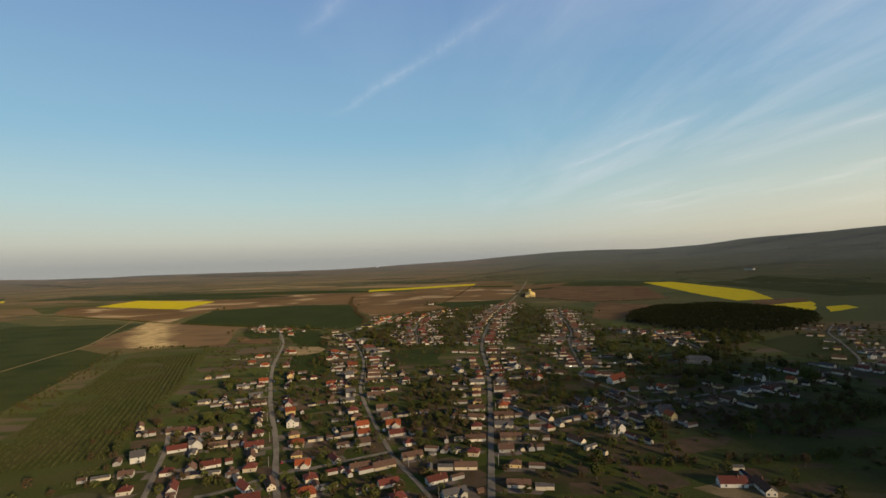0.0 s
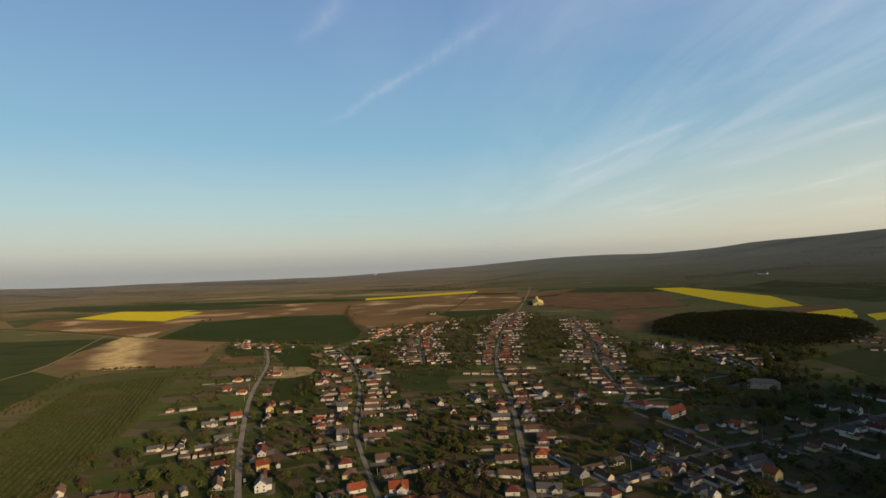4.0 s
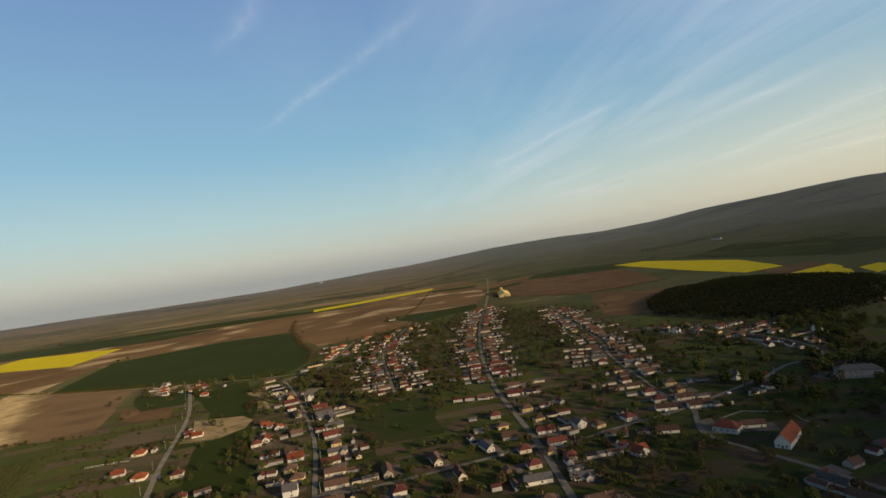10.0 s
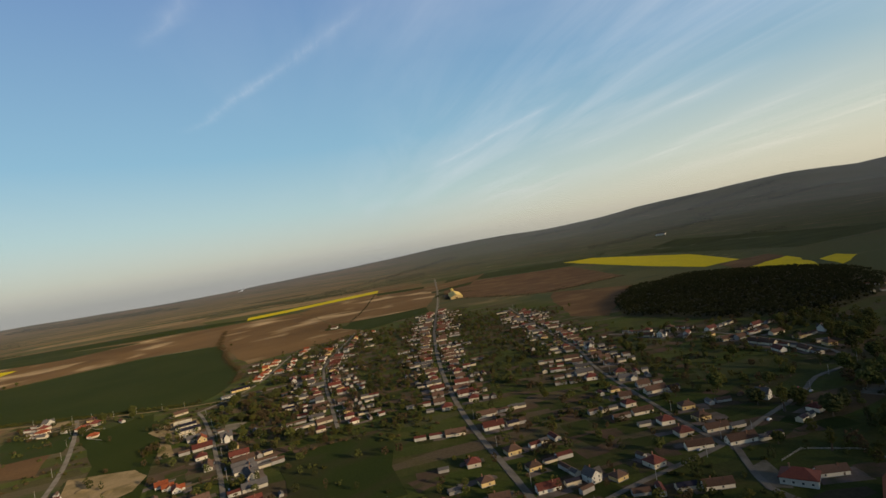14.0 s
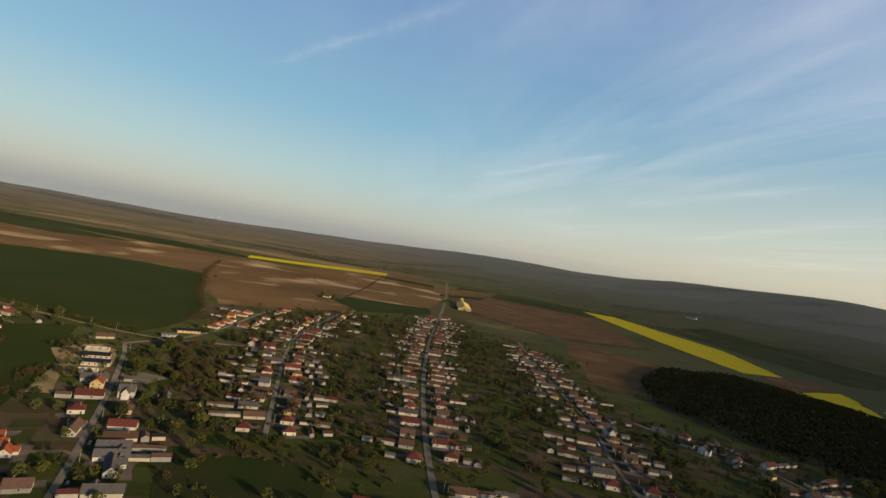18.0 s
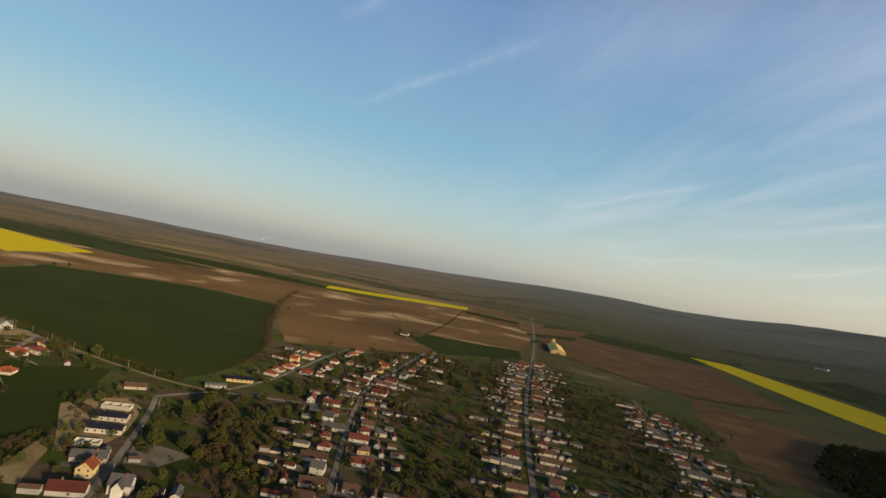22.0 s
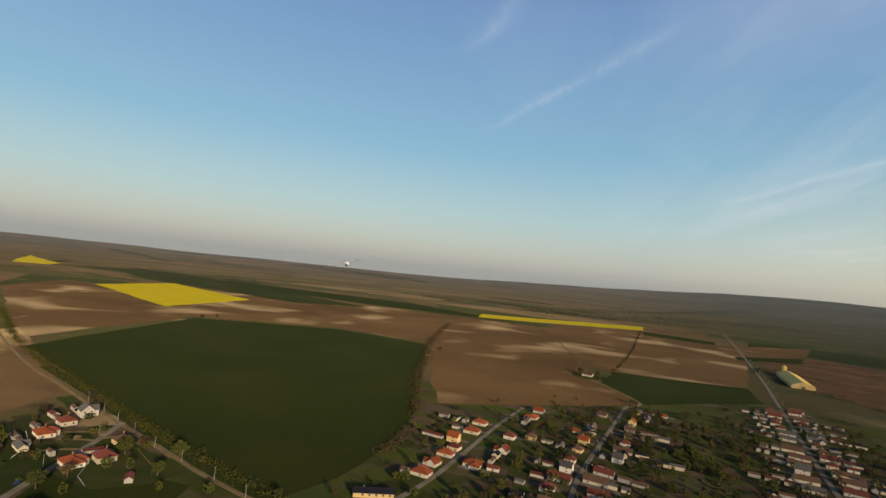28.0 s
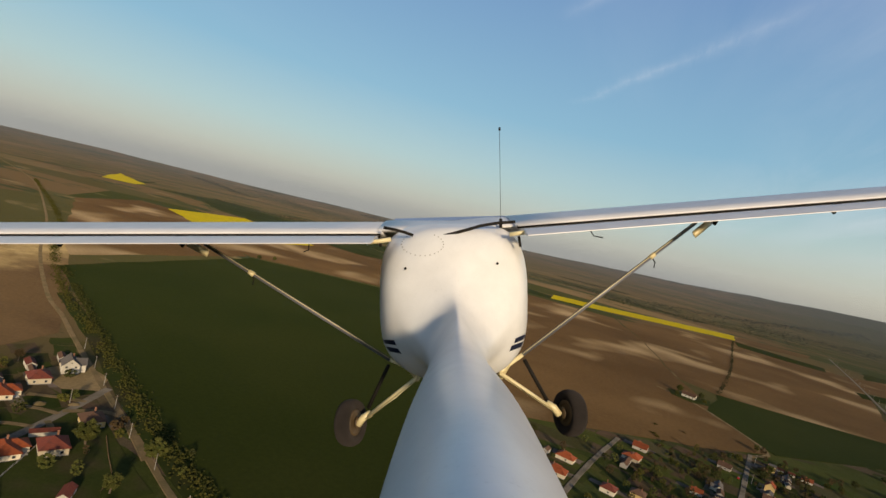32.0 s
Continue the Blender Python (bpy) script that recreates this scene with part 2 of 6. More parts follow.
def countryside(n, pos):
    """The land between the named fields: gardens and rough grass near the houses, a patchwork of far strips beyond."""
    p = n.mapped(pos, (0.0016, 0.0034, 1), radians(-22))
    cell = n.add("ShaderNodeTexVoronoi", {"Vector": p, "Scale": 1.0, "Randomness": 0.85}).outputs["Color"]
    pick = n.add("ShaderNodeSeparateColor", {0: cell}).outputs[0]
    west = n.ramp(pick, [(0.0, (0.0369, 0.04264, 0.0123)), (0.15, (0.1066, 0.07052, 0.03526)), (0.3, (0.041, 0.04592, 0.01312)), (0.45, (0.123, 0.08036, 0.03936)), (0.6, (0.0738, 0.05084, 0.0246)), (0.72, (0.03444, 0.041, 0.01148)), (0.86, (0.1476, 0.1017, 0.05084)), (1.0, (0.0574, 0.04592, 0.02132))])
    east = n.ramp(pick, [(0.0, (0.034, 0.042, 0.014)), (0.2, (0.052, 0.055, 0.02)), (0.4, (0.036, 0.04, 0.015)), (0.55, (0.075, 0.058, 0.03)), (0.7, (0.04, 0.046, 0.015)), (0.85, (0.06, 0.05, 0.025)), (1.0, (0.042, 0.05, 0.016))])
    far = n.mix(n.remap(n.add("ShaderNodeSeparateXYZ", {0: pos}).outputs[0], 150, 900), west, east)
    far = n.mix(n.remap(n.noise(n.mapped(pos, (0.004, 0.008, 1), radians(-22)), 1.0, 6, 0.6), 0.6, 0.78), far, (0.22, 0.165, 0.09, 1))
    far = n.mix(n.remap(n.noise(n.mapped(pos, (0.0028, 0.006, 1), radians(-40)), 1.0, 8, 0.72), 0.55, 0.6), far, (0.034, 0.043, 0.018, 1))
    lot = n.add("ShaderNodeTexVoronoi", {"Vector": n.mapped(pos, (0.011, 0.05, 1), radians(-12)), "Scale": 1.0}).outputs["Color"]
    lot = n.add("ShaderNodeSeparateColor", {0: lot}).outputs[0]
    near = n.ramp(lot, [(0, (0.03231, 0.04122, 0.009874)), (0.3, (0.05168, 0.05992, 0.01361)), (0.5, (0.03934, 0.05168, 0.01054)), (0.68, (0.049, 0.03845, 0.0196)), (0.84, (0.084, 0.06097, 0.0392)), (1, (0.03336, 0.05273, 0.009874))])
    near = n.mix(n.remap(n.noise(pos, 0.03, 6, 0.65), 0.5, 0.76), near, (0.072, 0.062, 0.022, 1))
    near = n.mix(0.6, near, n.ramp(n.noise(pos, 0.4, 6, 0.7), [(0.3, grey(0.4)), (0.7, grey(1.1))]), "MULTIPLY")
    d = n.add("ShaderNodeVectorMath", {0: n.mapped(pos, (1.15, 0.62, 0), 0.0, (-40, -520, 0))}, operation="LENGTH").outputs["Value"]
    d = n.math("ADD", d, n.math("MULTIPLY", n.noise(pos, 0.006, 3), 160.0))
    return n.mix(n.remap(d, 640, 760), near, far), n.noise(pos, 0.5, 5, 0.7)


def sandy_field(n, pos):
    """Brown earth with one long pale sandy patch running through it."""
    base, g = soil((0.118, 0.076, 0.037), (0.15, 0.097, 0.048), (0.092, 0.058, 0.03), 0.007, 0.3, (1, 1.5, 1), radians(-30), rows=0.25)(n, pos)
    a, b = Vector((-560, 985, 0)), Vector((-800, 1440, 0))
    way = (b - a).normalized()
    d = n.add("ShaderNodeVectorMath", {0: n.add("ShaderNodeVectorMath", {0: pos, 1: tuple(a)}, operation="SUBTRACT").outputs[0], 1: (-way.y, way.x, 0)}, operation="DOT_PRODUCT").outputs["Value"]
    d = n.math("ABSOLUTE", n.math("ADD", d, n.math("MULTIPLY", n.math("SUBTRACT", n.noise(pos, 0.012, 5, 0.6), 0.5), 130.0)))
    pale = n.math("MULTIPLY", n.remap(d, 12, 52, 1.0, 0.0), n.remap(n.noise(pos, 0.05, 5, 0.7), 0.2, 0.6))
    return n.mix(pale, base, (0.33, 0.245, 0.115, 1)), g


M = {
    "land": material("rough_land", countryside, bump=0.4),
    "wheat": material("young_wheat", soil((0.01992, 0.0277, 0.0041), (0.0246, 0.0323, 0.0053), (0.0287, 0.0352, 0.0066), 0.0045, 0.3, rows=0.35, turn=radians(20), thr=(0.42, 0.75)), bump=0.15),
    "grass": material("meadow_grass", soil((0.02081, 0.03075, 0.005967), (0.02861, 0.03718, 0.008339), (0.03641, 0.03182, 0.01507), 0.012, 0.35), bump=0.2),
    "rape": material("rape_in_flower", soil((0.3994, 0.3245, 0.0062), (0.3494, 0.2933, 0.0075), (0.2621, 0.2371, 0.0187), 0.02, 0.2, thr=(0.55, 0.9)), bump=0.2),
    "plough": material("ploughed_earth_with_pale_sand", soil((0.084, 0.0502, 0.02115), (0.1302, 0.07934, 0.03384), (0.336, 0.2469, 0.1396), 0.0032, 0.25, (1, 1.1, 1), radians(-14), rows=0.22, thr=(0.55, 0.72)), bump=0.25),
    "plough_dark": material("ploughed_earth", soil((0.0765, 0.04471, 0.02153), (0.1035, 0.06127, 0.02815), (0.153, 0.09522, 0.04554), 0.009, 0.3, (1, 1.6, 1), radians(-30), rows=0.25, thr=(0.55, 0.75)), bump=0.25),
    "sandy_field": material("ploughed_earth_with_sandy_patch", sandy_field, bump=0.2),
    "sand": material("bare_sandy_soil", soil((0.179, 0.1326, 0.06961), (0.2387, 0.1757, 0.09613), (0.1193, 0.09282, 0.03978), 0.03, 0.5), bump=0.15),
    "vine": material("vineyard_ground", soil((0.0405, 0.0475, 0.0125), (0.054, 0.058, 0.016), (0.062, 0.051, 0.0215), 0.01, 0.4), bump=0.2),
    "floor": material("woodland_floor", soil((0.04, 0.042, 0.018), (0.05, 0.045, 0.022), (0.06, 0.05, 0.03), 0.03, 0.4), bump=0.3),
    "asphalt": material("worn_asphalt", soil((0.1445, 0.1272, 0.105), (0.1806, 0.1568, 0.1292), (0.1084, 0.09466, 0.07267), 0.05, 1.2), rough=0.85, bump=0.02),
    "dirt": material("dirt_track", soil((0.1536, 0.112, 0.0608), (0.1792, 0.1312, 0.0736), (0.1088, 0.0896, 0.0448), 0.06, 0.8), bump=0.06),
    "tile_orange": material("new_orange_roof_tiles", tiled((0.235, 0.0565, 0.0198), (0.296, 0.0774, 0.027), (0.1188, 0.03312, 0.018)), rough=0.75, bump=0.04, spec=0.2),
    "tile_red": material("red_roof_tiles", tiled((0.1255, 0.0344, 0.02475), (0.1673, 0.0473, 0.02925), (0.0697, 0.02924, 0.02475)), rough=0.75, bump=0.04, spec=0.2),
    "tile_old": material("old_brown_roof_tiles", tiled((0.119, 0.07225, 0.0522), (0.153, 0.08925, 0.063), (0.07225, 0.05525, 0.045)), rough=0.85, bump=0.05),
    "tile_grey": material("grey_slate_roof", tiled((0.1054, 0.096, 0.096), (0.1364, 0.126, 0.12), (0.062, 0.06, 0.054)), rough=0.8, bump=0.03),
    "slate": material("dark_grey_sheet_roof", tiled((0.028, 0.0264, 0.0385), (0.038, 0.036, 0.0506), (0.024, 0.022, 0.0275)), rough=0.7, bump=0.03),
    "soft_asphalt": material("pale_old_paving", soil((0.1228, 0.1084, 0.0831), (0.159, 0.1373, 0.1047), (0.0867, 0.0795, 0.0542), 0.06, 1.0), bump=0.03),
    "yard": material("trodden_yard", soil((0.1156, 0.09019, 0.07395), (0.1632, 0.1283, 0.1134), (0.0748, 0.06936, 0.04437), 0.05, 0.9), bump=0.06),
    "bed": material("dug_garden_soil", soil((0.0675, 0.04545, 0.02934), (0.0945, 0.06201, 0.04113), (0.05058, 0.04824, 0.01953), 0.05, 0.8, rows=0.6), bump=0.1),
    "lawn": material("garden_lawn", soil((0.02754, 0.0371, 0.008798), (0.03856, 0.04605, 0.01117), (0.04682, 0.04162, 0.0192), 0.04, 0.7), bump=0.1),
    "white": material("white_render", toned((0.7711, 0.7258, 0.635), (0.6578, 0.6124, 0.5216), 1.1, 0.35), bump=0.01),
    "cream": material("cream_render", toned((0.7328, 0.6072, 0.4069), (0.6242, 0.5106, 0.3367), 1.0, 0.4, (0.7599, 0.7176, 0.6173)), bump=0.01),
    "yellow": material("yellow_render", toned((0.744, 0.564, 0.264), (0.648, 0.48, 0.216), 1.0, 0.2), bump=0.01),
    "grey": material("grey_cement_render", toned((0.42, 0.39, 0.35), (0.34, 0.32, 0.29), 0.9, 0.3), bump=0.02),
    "brick": material("weathered_brick", toned((0.34, 0.17, 0.11), (0.27, 0.14, 0.09), 1.5, 0.25), bump=0.02),
    "stone": material("concrete", toned((0.42, 0.4, 0.37), (0.34, 0.32, 0.3), 1.3, 0.2), bump=0.01),
    "wood": material("weathered_timber", toned((0.24, 0.16, 0.1), (0.17, 0.11, 0.07), 2.0, 0.3), bump=0.02),
    "bark": material("bark", toned((0.16, 0.12, 0.09), (0.1, 0.075, 0.055), 3.0, 0.2), bump=0.05),
    "glass": material("window_glass", lambda n, p: n.mix(n.noise(p, 0.7, 2), (0.02, 0.025, 0.03, 1), (0.05, 0.055, 0.06, 1)), rough=0.08, spec=0.6),
    "barn": material("yellow_sheet_roof", toned((0.68, 0.5, 0.16), (0.6, 0.44, 0.14), 0.4, 0.05), rough=0.8, bump=0.01),
    "leaf": material("spring_leaves", leafy((0.05054, 0.05894, 0.01523), (0.09266, 0.09291, 0.02527)), rough=0.8, bump=0.1),
    "leaf_gold": material("yellow_green_spring_leaves", leafy((0.0611, 0.06288, 0.01362), (0.09286, 0.0845, 0.02035)), rough=0.8, bump=0.1),
    "leaf_dark": material("dark_leaves", leafy((0.0378, 0.044, 0.01437), (0.06986, 0.07025, 0.02516)), rough=0.85, bump=0.1),
    # far trees: distance haze is mixed into the leaf colour, paler and bluer
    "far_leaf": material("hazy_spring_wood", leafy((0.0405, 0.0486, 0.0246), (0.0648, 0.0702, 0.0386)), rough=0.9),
    "pasture": material("light_green_pasture", soil((0.0279, 0.03486, 0.008363), (0.03767, 0.04198, 0.01085), (0.01946, 0.02658, 0.005879), 0.005, 0.3, (1, 1.8, 1), radians(-30), thr=(0.48, 0.7)), bump=0.2),
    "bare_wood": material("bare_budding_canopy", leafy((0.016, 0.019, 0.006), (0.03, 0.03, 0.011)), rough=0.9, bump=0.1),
    "twig": material("budding_twigs", leafy((0.06451, 0.04828, 0.0232), (0.1006, 0.06716, 0.03344)), rough=0.9, bump=0.1),
}

# ---- helpers of this scene ----
rng = random.Random(7)


def mesh_of(name, verts, faces, mats, slots=None, smooth=False):
    me = bpy.data.meshes.new(name)
    me.from_pydata([tuple(v) for v in verts], [], faces)
    for m in mats if isinstance(mats, (list, tuple)) else [mats]:
        me.materials.append(m)
    if slots:
        me.polygons.foreach_set("material_index", slots)
    if smooth:
        me.polygons.foreach_set("use_smooth", [True] * len(faces))
    me.update()
    return me


def piece(name, me, parent, label=""):
    ob = new(name, me)
    ob.parent = parent
    if label:
        ob["label"] = label
    return ob


def part(name, bm, mat, parent, label="", smooth=False):
    me = bpy.data.meshes.new(name)
    bmesh.ops.recalc_face_normals(bm, faces=bm.faces)
    bm.to_mesh(me)
    bm.free()
    me.materials.append(mat)
    if smooth:
        me.polygons.foreach_set("use_smooth", [True] * len(me.polygons))
    return piece(name, me, parent, label)


def box(x0, x1, y0, y1, z0, z1):
    v = [(x, y, z) for z in (z0, z1) for x, y in ((x0, y0), (x1, y0), (x1, y1), (x0, y1))]
    f = [(3, 2, 1, 0), (4, 5, 6, 7), (0, 1, 5, 4), (1, 2, 6, 5), (2, 3, 7, 6), (3, 0, 4, 7)]
    return v, f


def joined(*solids):
    verts, faces = [], []
    for v, f in solids:
        k = len(verts)
        verts += v
        faces += [tuple(i + k for i in q) for q in f]
    return verts, faces


def thing(name, label, category, group="", kind="", at=None):
    ob = new(name)
    ob.empty_display_size = 0.5
    if at is not None:
        ob.matrix_world = at
    return tagged(ob, label, category, group, kind)


def smooth_line(points, step=12.0):
    """Catmull-Rom through the corners of a plan line, at even steps."""
    p = [Vector((*q, 0)) for q in points]
    p = [p[0] * 2 - p[1]] + p + [p[-1] * 2 - p[-2]]
    out = []
    for a, b, c, d in zip(p, p[1:], p[2:], p[3:]):
        k = max(2, int((c - b).length / step))
        for i in range(k):
            t = i / k
            out.append(0.5 * (2 * b + (c - a) * t + (2 * a - 5 * b + 4 * c - d) * t * t + (3 * b - a - 3 * c + d) * t ** 3))
    return out + [p[-2]]


def strip(name, points, width, mat, z, label, category, kind="structure"):
    line = smooth_line(points)
    verts, faces = [], []
    for i, p in enumerate(line):
        way = (line[min(i + 1, len(line) - 1)] - line[max(i - 1, 0)]).normalized()
        side = Vector((-way.y, way.x, 0))
        h = width / 2 * (1 + 0.07 * math.sin(i * 1.7))
        for s in (-1, 1):
            verts.append(p + side * h * s + Vector((0, 0, z)))
        for s in (-1, 1):
            verts.append(p + side * (h + 0.25) * s + Vector((0, 0, -0.05)))
        if i:
            a, b = 4 * (i - 1), 4 * i
            faces += [(a, a + 1, b + 1, b), (a + 2, a, b, b + 2), (a + 1, a + 3, b + 3, b + 1)]
    return tagged(new(name, mesh_of(name, verts, faces, mat)), label, category, kind=kind)


def field(points, mat, z, label, wobble=6.0, name="field", category="field"):
    """A field with softly uneven edges, as a low raised sheet."""
    p = [Vector((*q, 0)) for q in points]
    rim = []
    for a, b in zip(p, p[1:] + p[:1]):
        k = max(2, int((b - a).length / 40))
        for i in range(k):
            q = a.lerp(b, i / k)
            rim.append(q + Vector((noise.noise(q * 0.02), noise.noise(q * 0.02 + Vector((9, 4, 2))), 0)) * wobble)
    n = len(rim)
    verts = [q + Vector((0, 0, z)) for q in rim] + [q * 1.0 + Vector((0, 0, -0.2)) for q in rim]
    faces = [tuple(range(n))] + [(i, (i + 1) % n, n + (i + 1) % n, n + i) for i in range(n)]
    bm = bmesh.new()
    vs = [bm.verts.new(v) for v in verts]
    for f in faces:
        bm.faces.new([vs[i] for i in f])
    bmesh.ops.triangulate(bm, faces=[f for f in bm.faces if len(f.verts) > 4])
    if max(hill(q.x, q.y) for q in rim) > 0.3:
        # far fields lie on rising ground
        for _ in range(5):
            bmesh.ops.subdivide_edges(bm, edges=[e for e in bm.edges if e.calc_length() > 140], cuts=1)
            bmesh.ops.triangulate(bm, faces=[f for f in bm.faces if len(f.verts) > 3])
        for v in bm.verts:
            rise = hill(v.co.x, v.co.y)
            v.co.z += rise + min(2.5, rise * 0.2)
    bmesh.ops.recalc_face_normals(bm, faces=bm.faces)
    me = bpy.data.meshes.new(name)
    bm.to_mesh(me)
    bm.free()
    me.materials.append(mat)
    return tagged(new(name, me), label, category, kind="structure")


OCT = np.array([(1, 0, 0), (0, 1, 0), (-1, 0, 0), (0, -1, 0), (0, 0, 1), (0, 0, -1)], float)
OCTF = np.array([(0, 1, 4), (1, 2, 4), (2, 3, 4), (3, 0, 4), (1, 0, 5), (2, 1, 5), (3, 2, 5), (0, 3, 5)])


def clumps(name, centres, sizes, mat, seed=1, flat=0.8):
    """Many small ragged leaf clumps in one mesh."""
    g = np.random.default_rng(seed)
    c, s = np.asarray(centres, float), np.asarray(sizes, float)
    k = len(c)
    a = g.uniform(0, 2 * np.pi, k)
    shape = OCT[None] * g.uniform(0.55, 1.35, (k, 6, 1)) * s[:, None, None]
    x = shape[..., 0] * np.cos(a)[:, None] - shape[..., 1] * np.sin(a)[:, None]
    y = shape[..., 0] * np.sin(a)[:, None] + shape[..., 1] * np.cos(a)[:, None]
    z = shape[..., 2] * flat + 0.35 * x * g.uniform(-1, 1, (k, 1))
    v = np.stack([x, y, z], -1) + c[:, None]
    f = OCTF[None] + (6 * np.arange(k))[:, None, None]
    return mesh_of(name, v.reshape(-1, 3).tolist(), f.reshape(-1, 3).tolist(), mat)


# ---- the land ----
# azimuth and height, chosen so that the skyline fits the camera's view
SKYLINE = ((-180, 60), (-60, 72), (-14, 78), (0, 126), (12, 172), (24, 198), (33, 238), (42, 276), (62, 290), (90, 220), (130, 120), (180, 60))


def hill(x, y):
    """The floor of a wide valley; its rise ahead and the eastern hills are shaped to fit the camera's skyline."""
    r, az = math.hypot(x, y - 520), math.degrees(math.atan2(x, y - 520))
    high = np.interp(az, *zip(*SKYLINE))
    start = np.interp(az, (-20, 20, 45), (3150, 2700, 2300))
    out = min(1, max(0, (r - start) / (4250 - start)))
    wave = noise.noise(Vector((x, y, 0)) * 0.0007) * 0.22 + noise.noise(Vector((x, y, 5)) * 0.002) * 0.08
    far = high * (1 + wave) * out * out * (3 - 2 * out)
    # an unseen ridge added in the south-east, to shade the eastern village from the sun
    s, d = (x - 560) * 0.766 + (y + 80) * 0.643, (x - 560) * 0.643 - (y + 80) * 0.766
    ends = min(1, max(0, (s + 60) / 160)) * min(1, max(0, (720 - s) / 320))
    return far + 214 * ends * math.exp(-((d - 40) / 150) ** 2)


def land():
    k = 150
    axis = [math.copysign(abs(t) ** 1.9, t) * 9000 for t in (2 * i / k - 1 for i in range(k + 1))]
    verts = [(x, y + 900, hill(x, y + 900)) for y in axis for x in axis]
    row = k + 1
    faces = [(i + j * row, i + 1 + j * row, i + 1 + (j + 1) * row, i + (j + 1) * row) for j in range(k) for i in range(k)]
    tagged(new("ground", mesh_of("ground", verts, faces, M["land"], smooth=True)), "open spring farmland with gardens, meadows and low hills", "ground", kind="structure")


land()


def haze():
    """Glowing see-through rings that imitate pale evening haze before the far hills, thickest at the skyline."""
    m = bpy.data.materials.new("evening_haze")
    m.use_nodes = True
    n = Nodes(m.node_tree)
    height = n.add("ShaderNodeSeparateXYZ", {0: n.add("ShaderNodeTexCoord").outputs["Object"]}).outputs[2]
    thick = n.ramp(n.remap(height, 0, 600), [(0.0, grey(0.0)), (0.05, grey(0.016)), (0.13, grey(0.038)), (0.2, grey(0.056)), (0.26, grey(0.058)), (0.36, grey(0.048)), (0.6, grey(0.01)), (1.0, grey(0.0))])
    # the rings glow by themselves; no air is lit here
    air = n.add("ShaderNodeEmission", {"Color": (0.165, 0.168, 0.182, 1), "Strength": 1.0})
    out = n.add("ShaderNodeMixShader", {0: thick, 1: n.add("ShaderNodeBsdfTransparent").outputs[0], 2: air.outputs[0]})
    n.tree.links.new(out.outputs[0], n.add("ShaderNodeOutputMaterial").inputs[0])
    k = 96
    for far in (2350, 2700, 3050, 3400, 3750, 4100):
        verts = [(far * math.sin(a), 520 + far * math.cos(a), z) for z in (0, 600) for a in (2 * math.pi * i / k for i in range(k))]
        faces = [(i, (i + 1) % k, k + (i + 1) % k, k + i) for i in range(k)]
        ob = tagged(new("backdrop", mesh_of("backdrop", verts, faces, m, smooth=True)), "glowing see-through curtain imitating pale haze before the far hills", "haze", kind="structure")
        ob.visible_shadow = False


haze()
field([(-712, 1408), (-790, 1790), (-540, 1905), (-335, 1870), (-263, 1590), (-222, 1431), (-207, 1346), (-207, 1276), (-226, 1196), (-278, 1209), (-329, 1230), (-404, 1265), (-504, 1312), (-564, 1342)], M["wheat"], 0.25, "large field of dark green young wheat beside the track")
field([(-712, 1040), (-840, 1500), (-590, 1345), (-505, 1285), (-430, 1035), (-428, 987), (-506, 1006), (-574, 997)], M["sandy_field"], 0.12, "brown ploughed field with a pale sandy patch")
field([(-468, 1228), (-366, 1168), (-346, 1085), (-402, 1082), (-440, 1138)], M["grass"], 0.16, "rough green plot beside the upper street")
field([(-412, 1040), (-445, 1120), (-361, 1093), (-336, 1009)], M["plough_dark"], 0.13, "strip of brown bare soil between the gardens")
field([(-288, 976), (-228, 958), (-210, 930), (-216, 898), (-236, 880), (-276, 890)], M["sand"], 0.22, "bare sandy building land beside the street", 8.0)
field([(-232, 1030), (-218, 1014), (-203, 975), (-218, 972), (-226, 1000)], M["sand"], 0.21, "pale fallow garden strip", 4.0)
field([(-180, 1043), (-166, 1047), (-147, 1043), (-156, 1022), (-174, 1018)], M["soft_asphalt"], 0.22, "grey concrete yard beside the street", 6.0)
field([(-95, 900), (-20, 905), (-8, 870), (-10, 770), (-78, 770), (-92, 840)], M["grass"], 0.17, "rough green meadow behind the gardens", 8.0)
field([(860, 1440), (1060, 1515), (1110, 1620), (1000, 1610), (930, 1590)], M["plough_dark"], 0.3, "brown soil between two rape fields")
field([(992, 1365), (1070, 1395), (1050, 1330), (925, 1253)], M["rape"], 0.4, "narrow yellow rape strip beside the wood")
field([(176, 690), (190, 694), (184, 678), (176, 662), (166, 670)], M["soft_asphalt"], 0.2, "pale asphalt forecourt of the village hall", 2.0)
field([(318, 742), (338, 752), (346, 736), (326, 726)], M["soft_asphalt"], 0.2, "pale paved yard beside the manor", 2.0)
field([(-1420, 2130), (-1440, 2460), (-985, 2250), (-950, 1890)], M["rape"], 0.5, "bright yellow rape field in full flower")
field([(-2440, 2650), (-2560, 2800), (-2300, 2740), (-2190, 2600), (-2280, 2520)], M["rape"], 0.5, "bright yellow rape field in full flower")
field([(-768, 1456), (-882, 1516), (-1389, 1852), (-1544, 2142), (-1430, 2150), (-950, 1880), (-800, 1792)], M["plough"], 0.17, "brown ploughed land between the track and the rape")
field([(-2284, 2477), (-2428, 2900), (-2250, 2640), (-1940, 2720), (-1600, 2500), (-1123, 2397), (-901, 2337), (-702, 2480), (-1504, 2880), (-2052, 2960)], M["pasture"], 0.19, "green strip of young corn behind the rape")
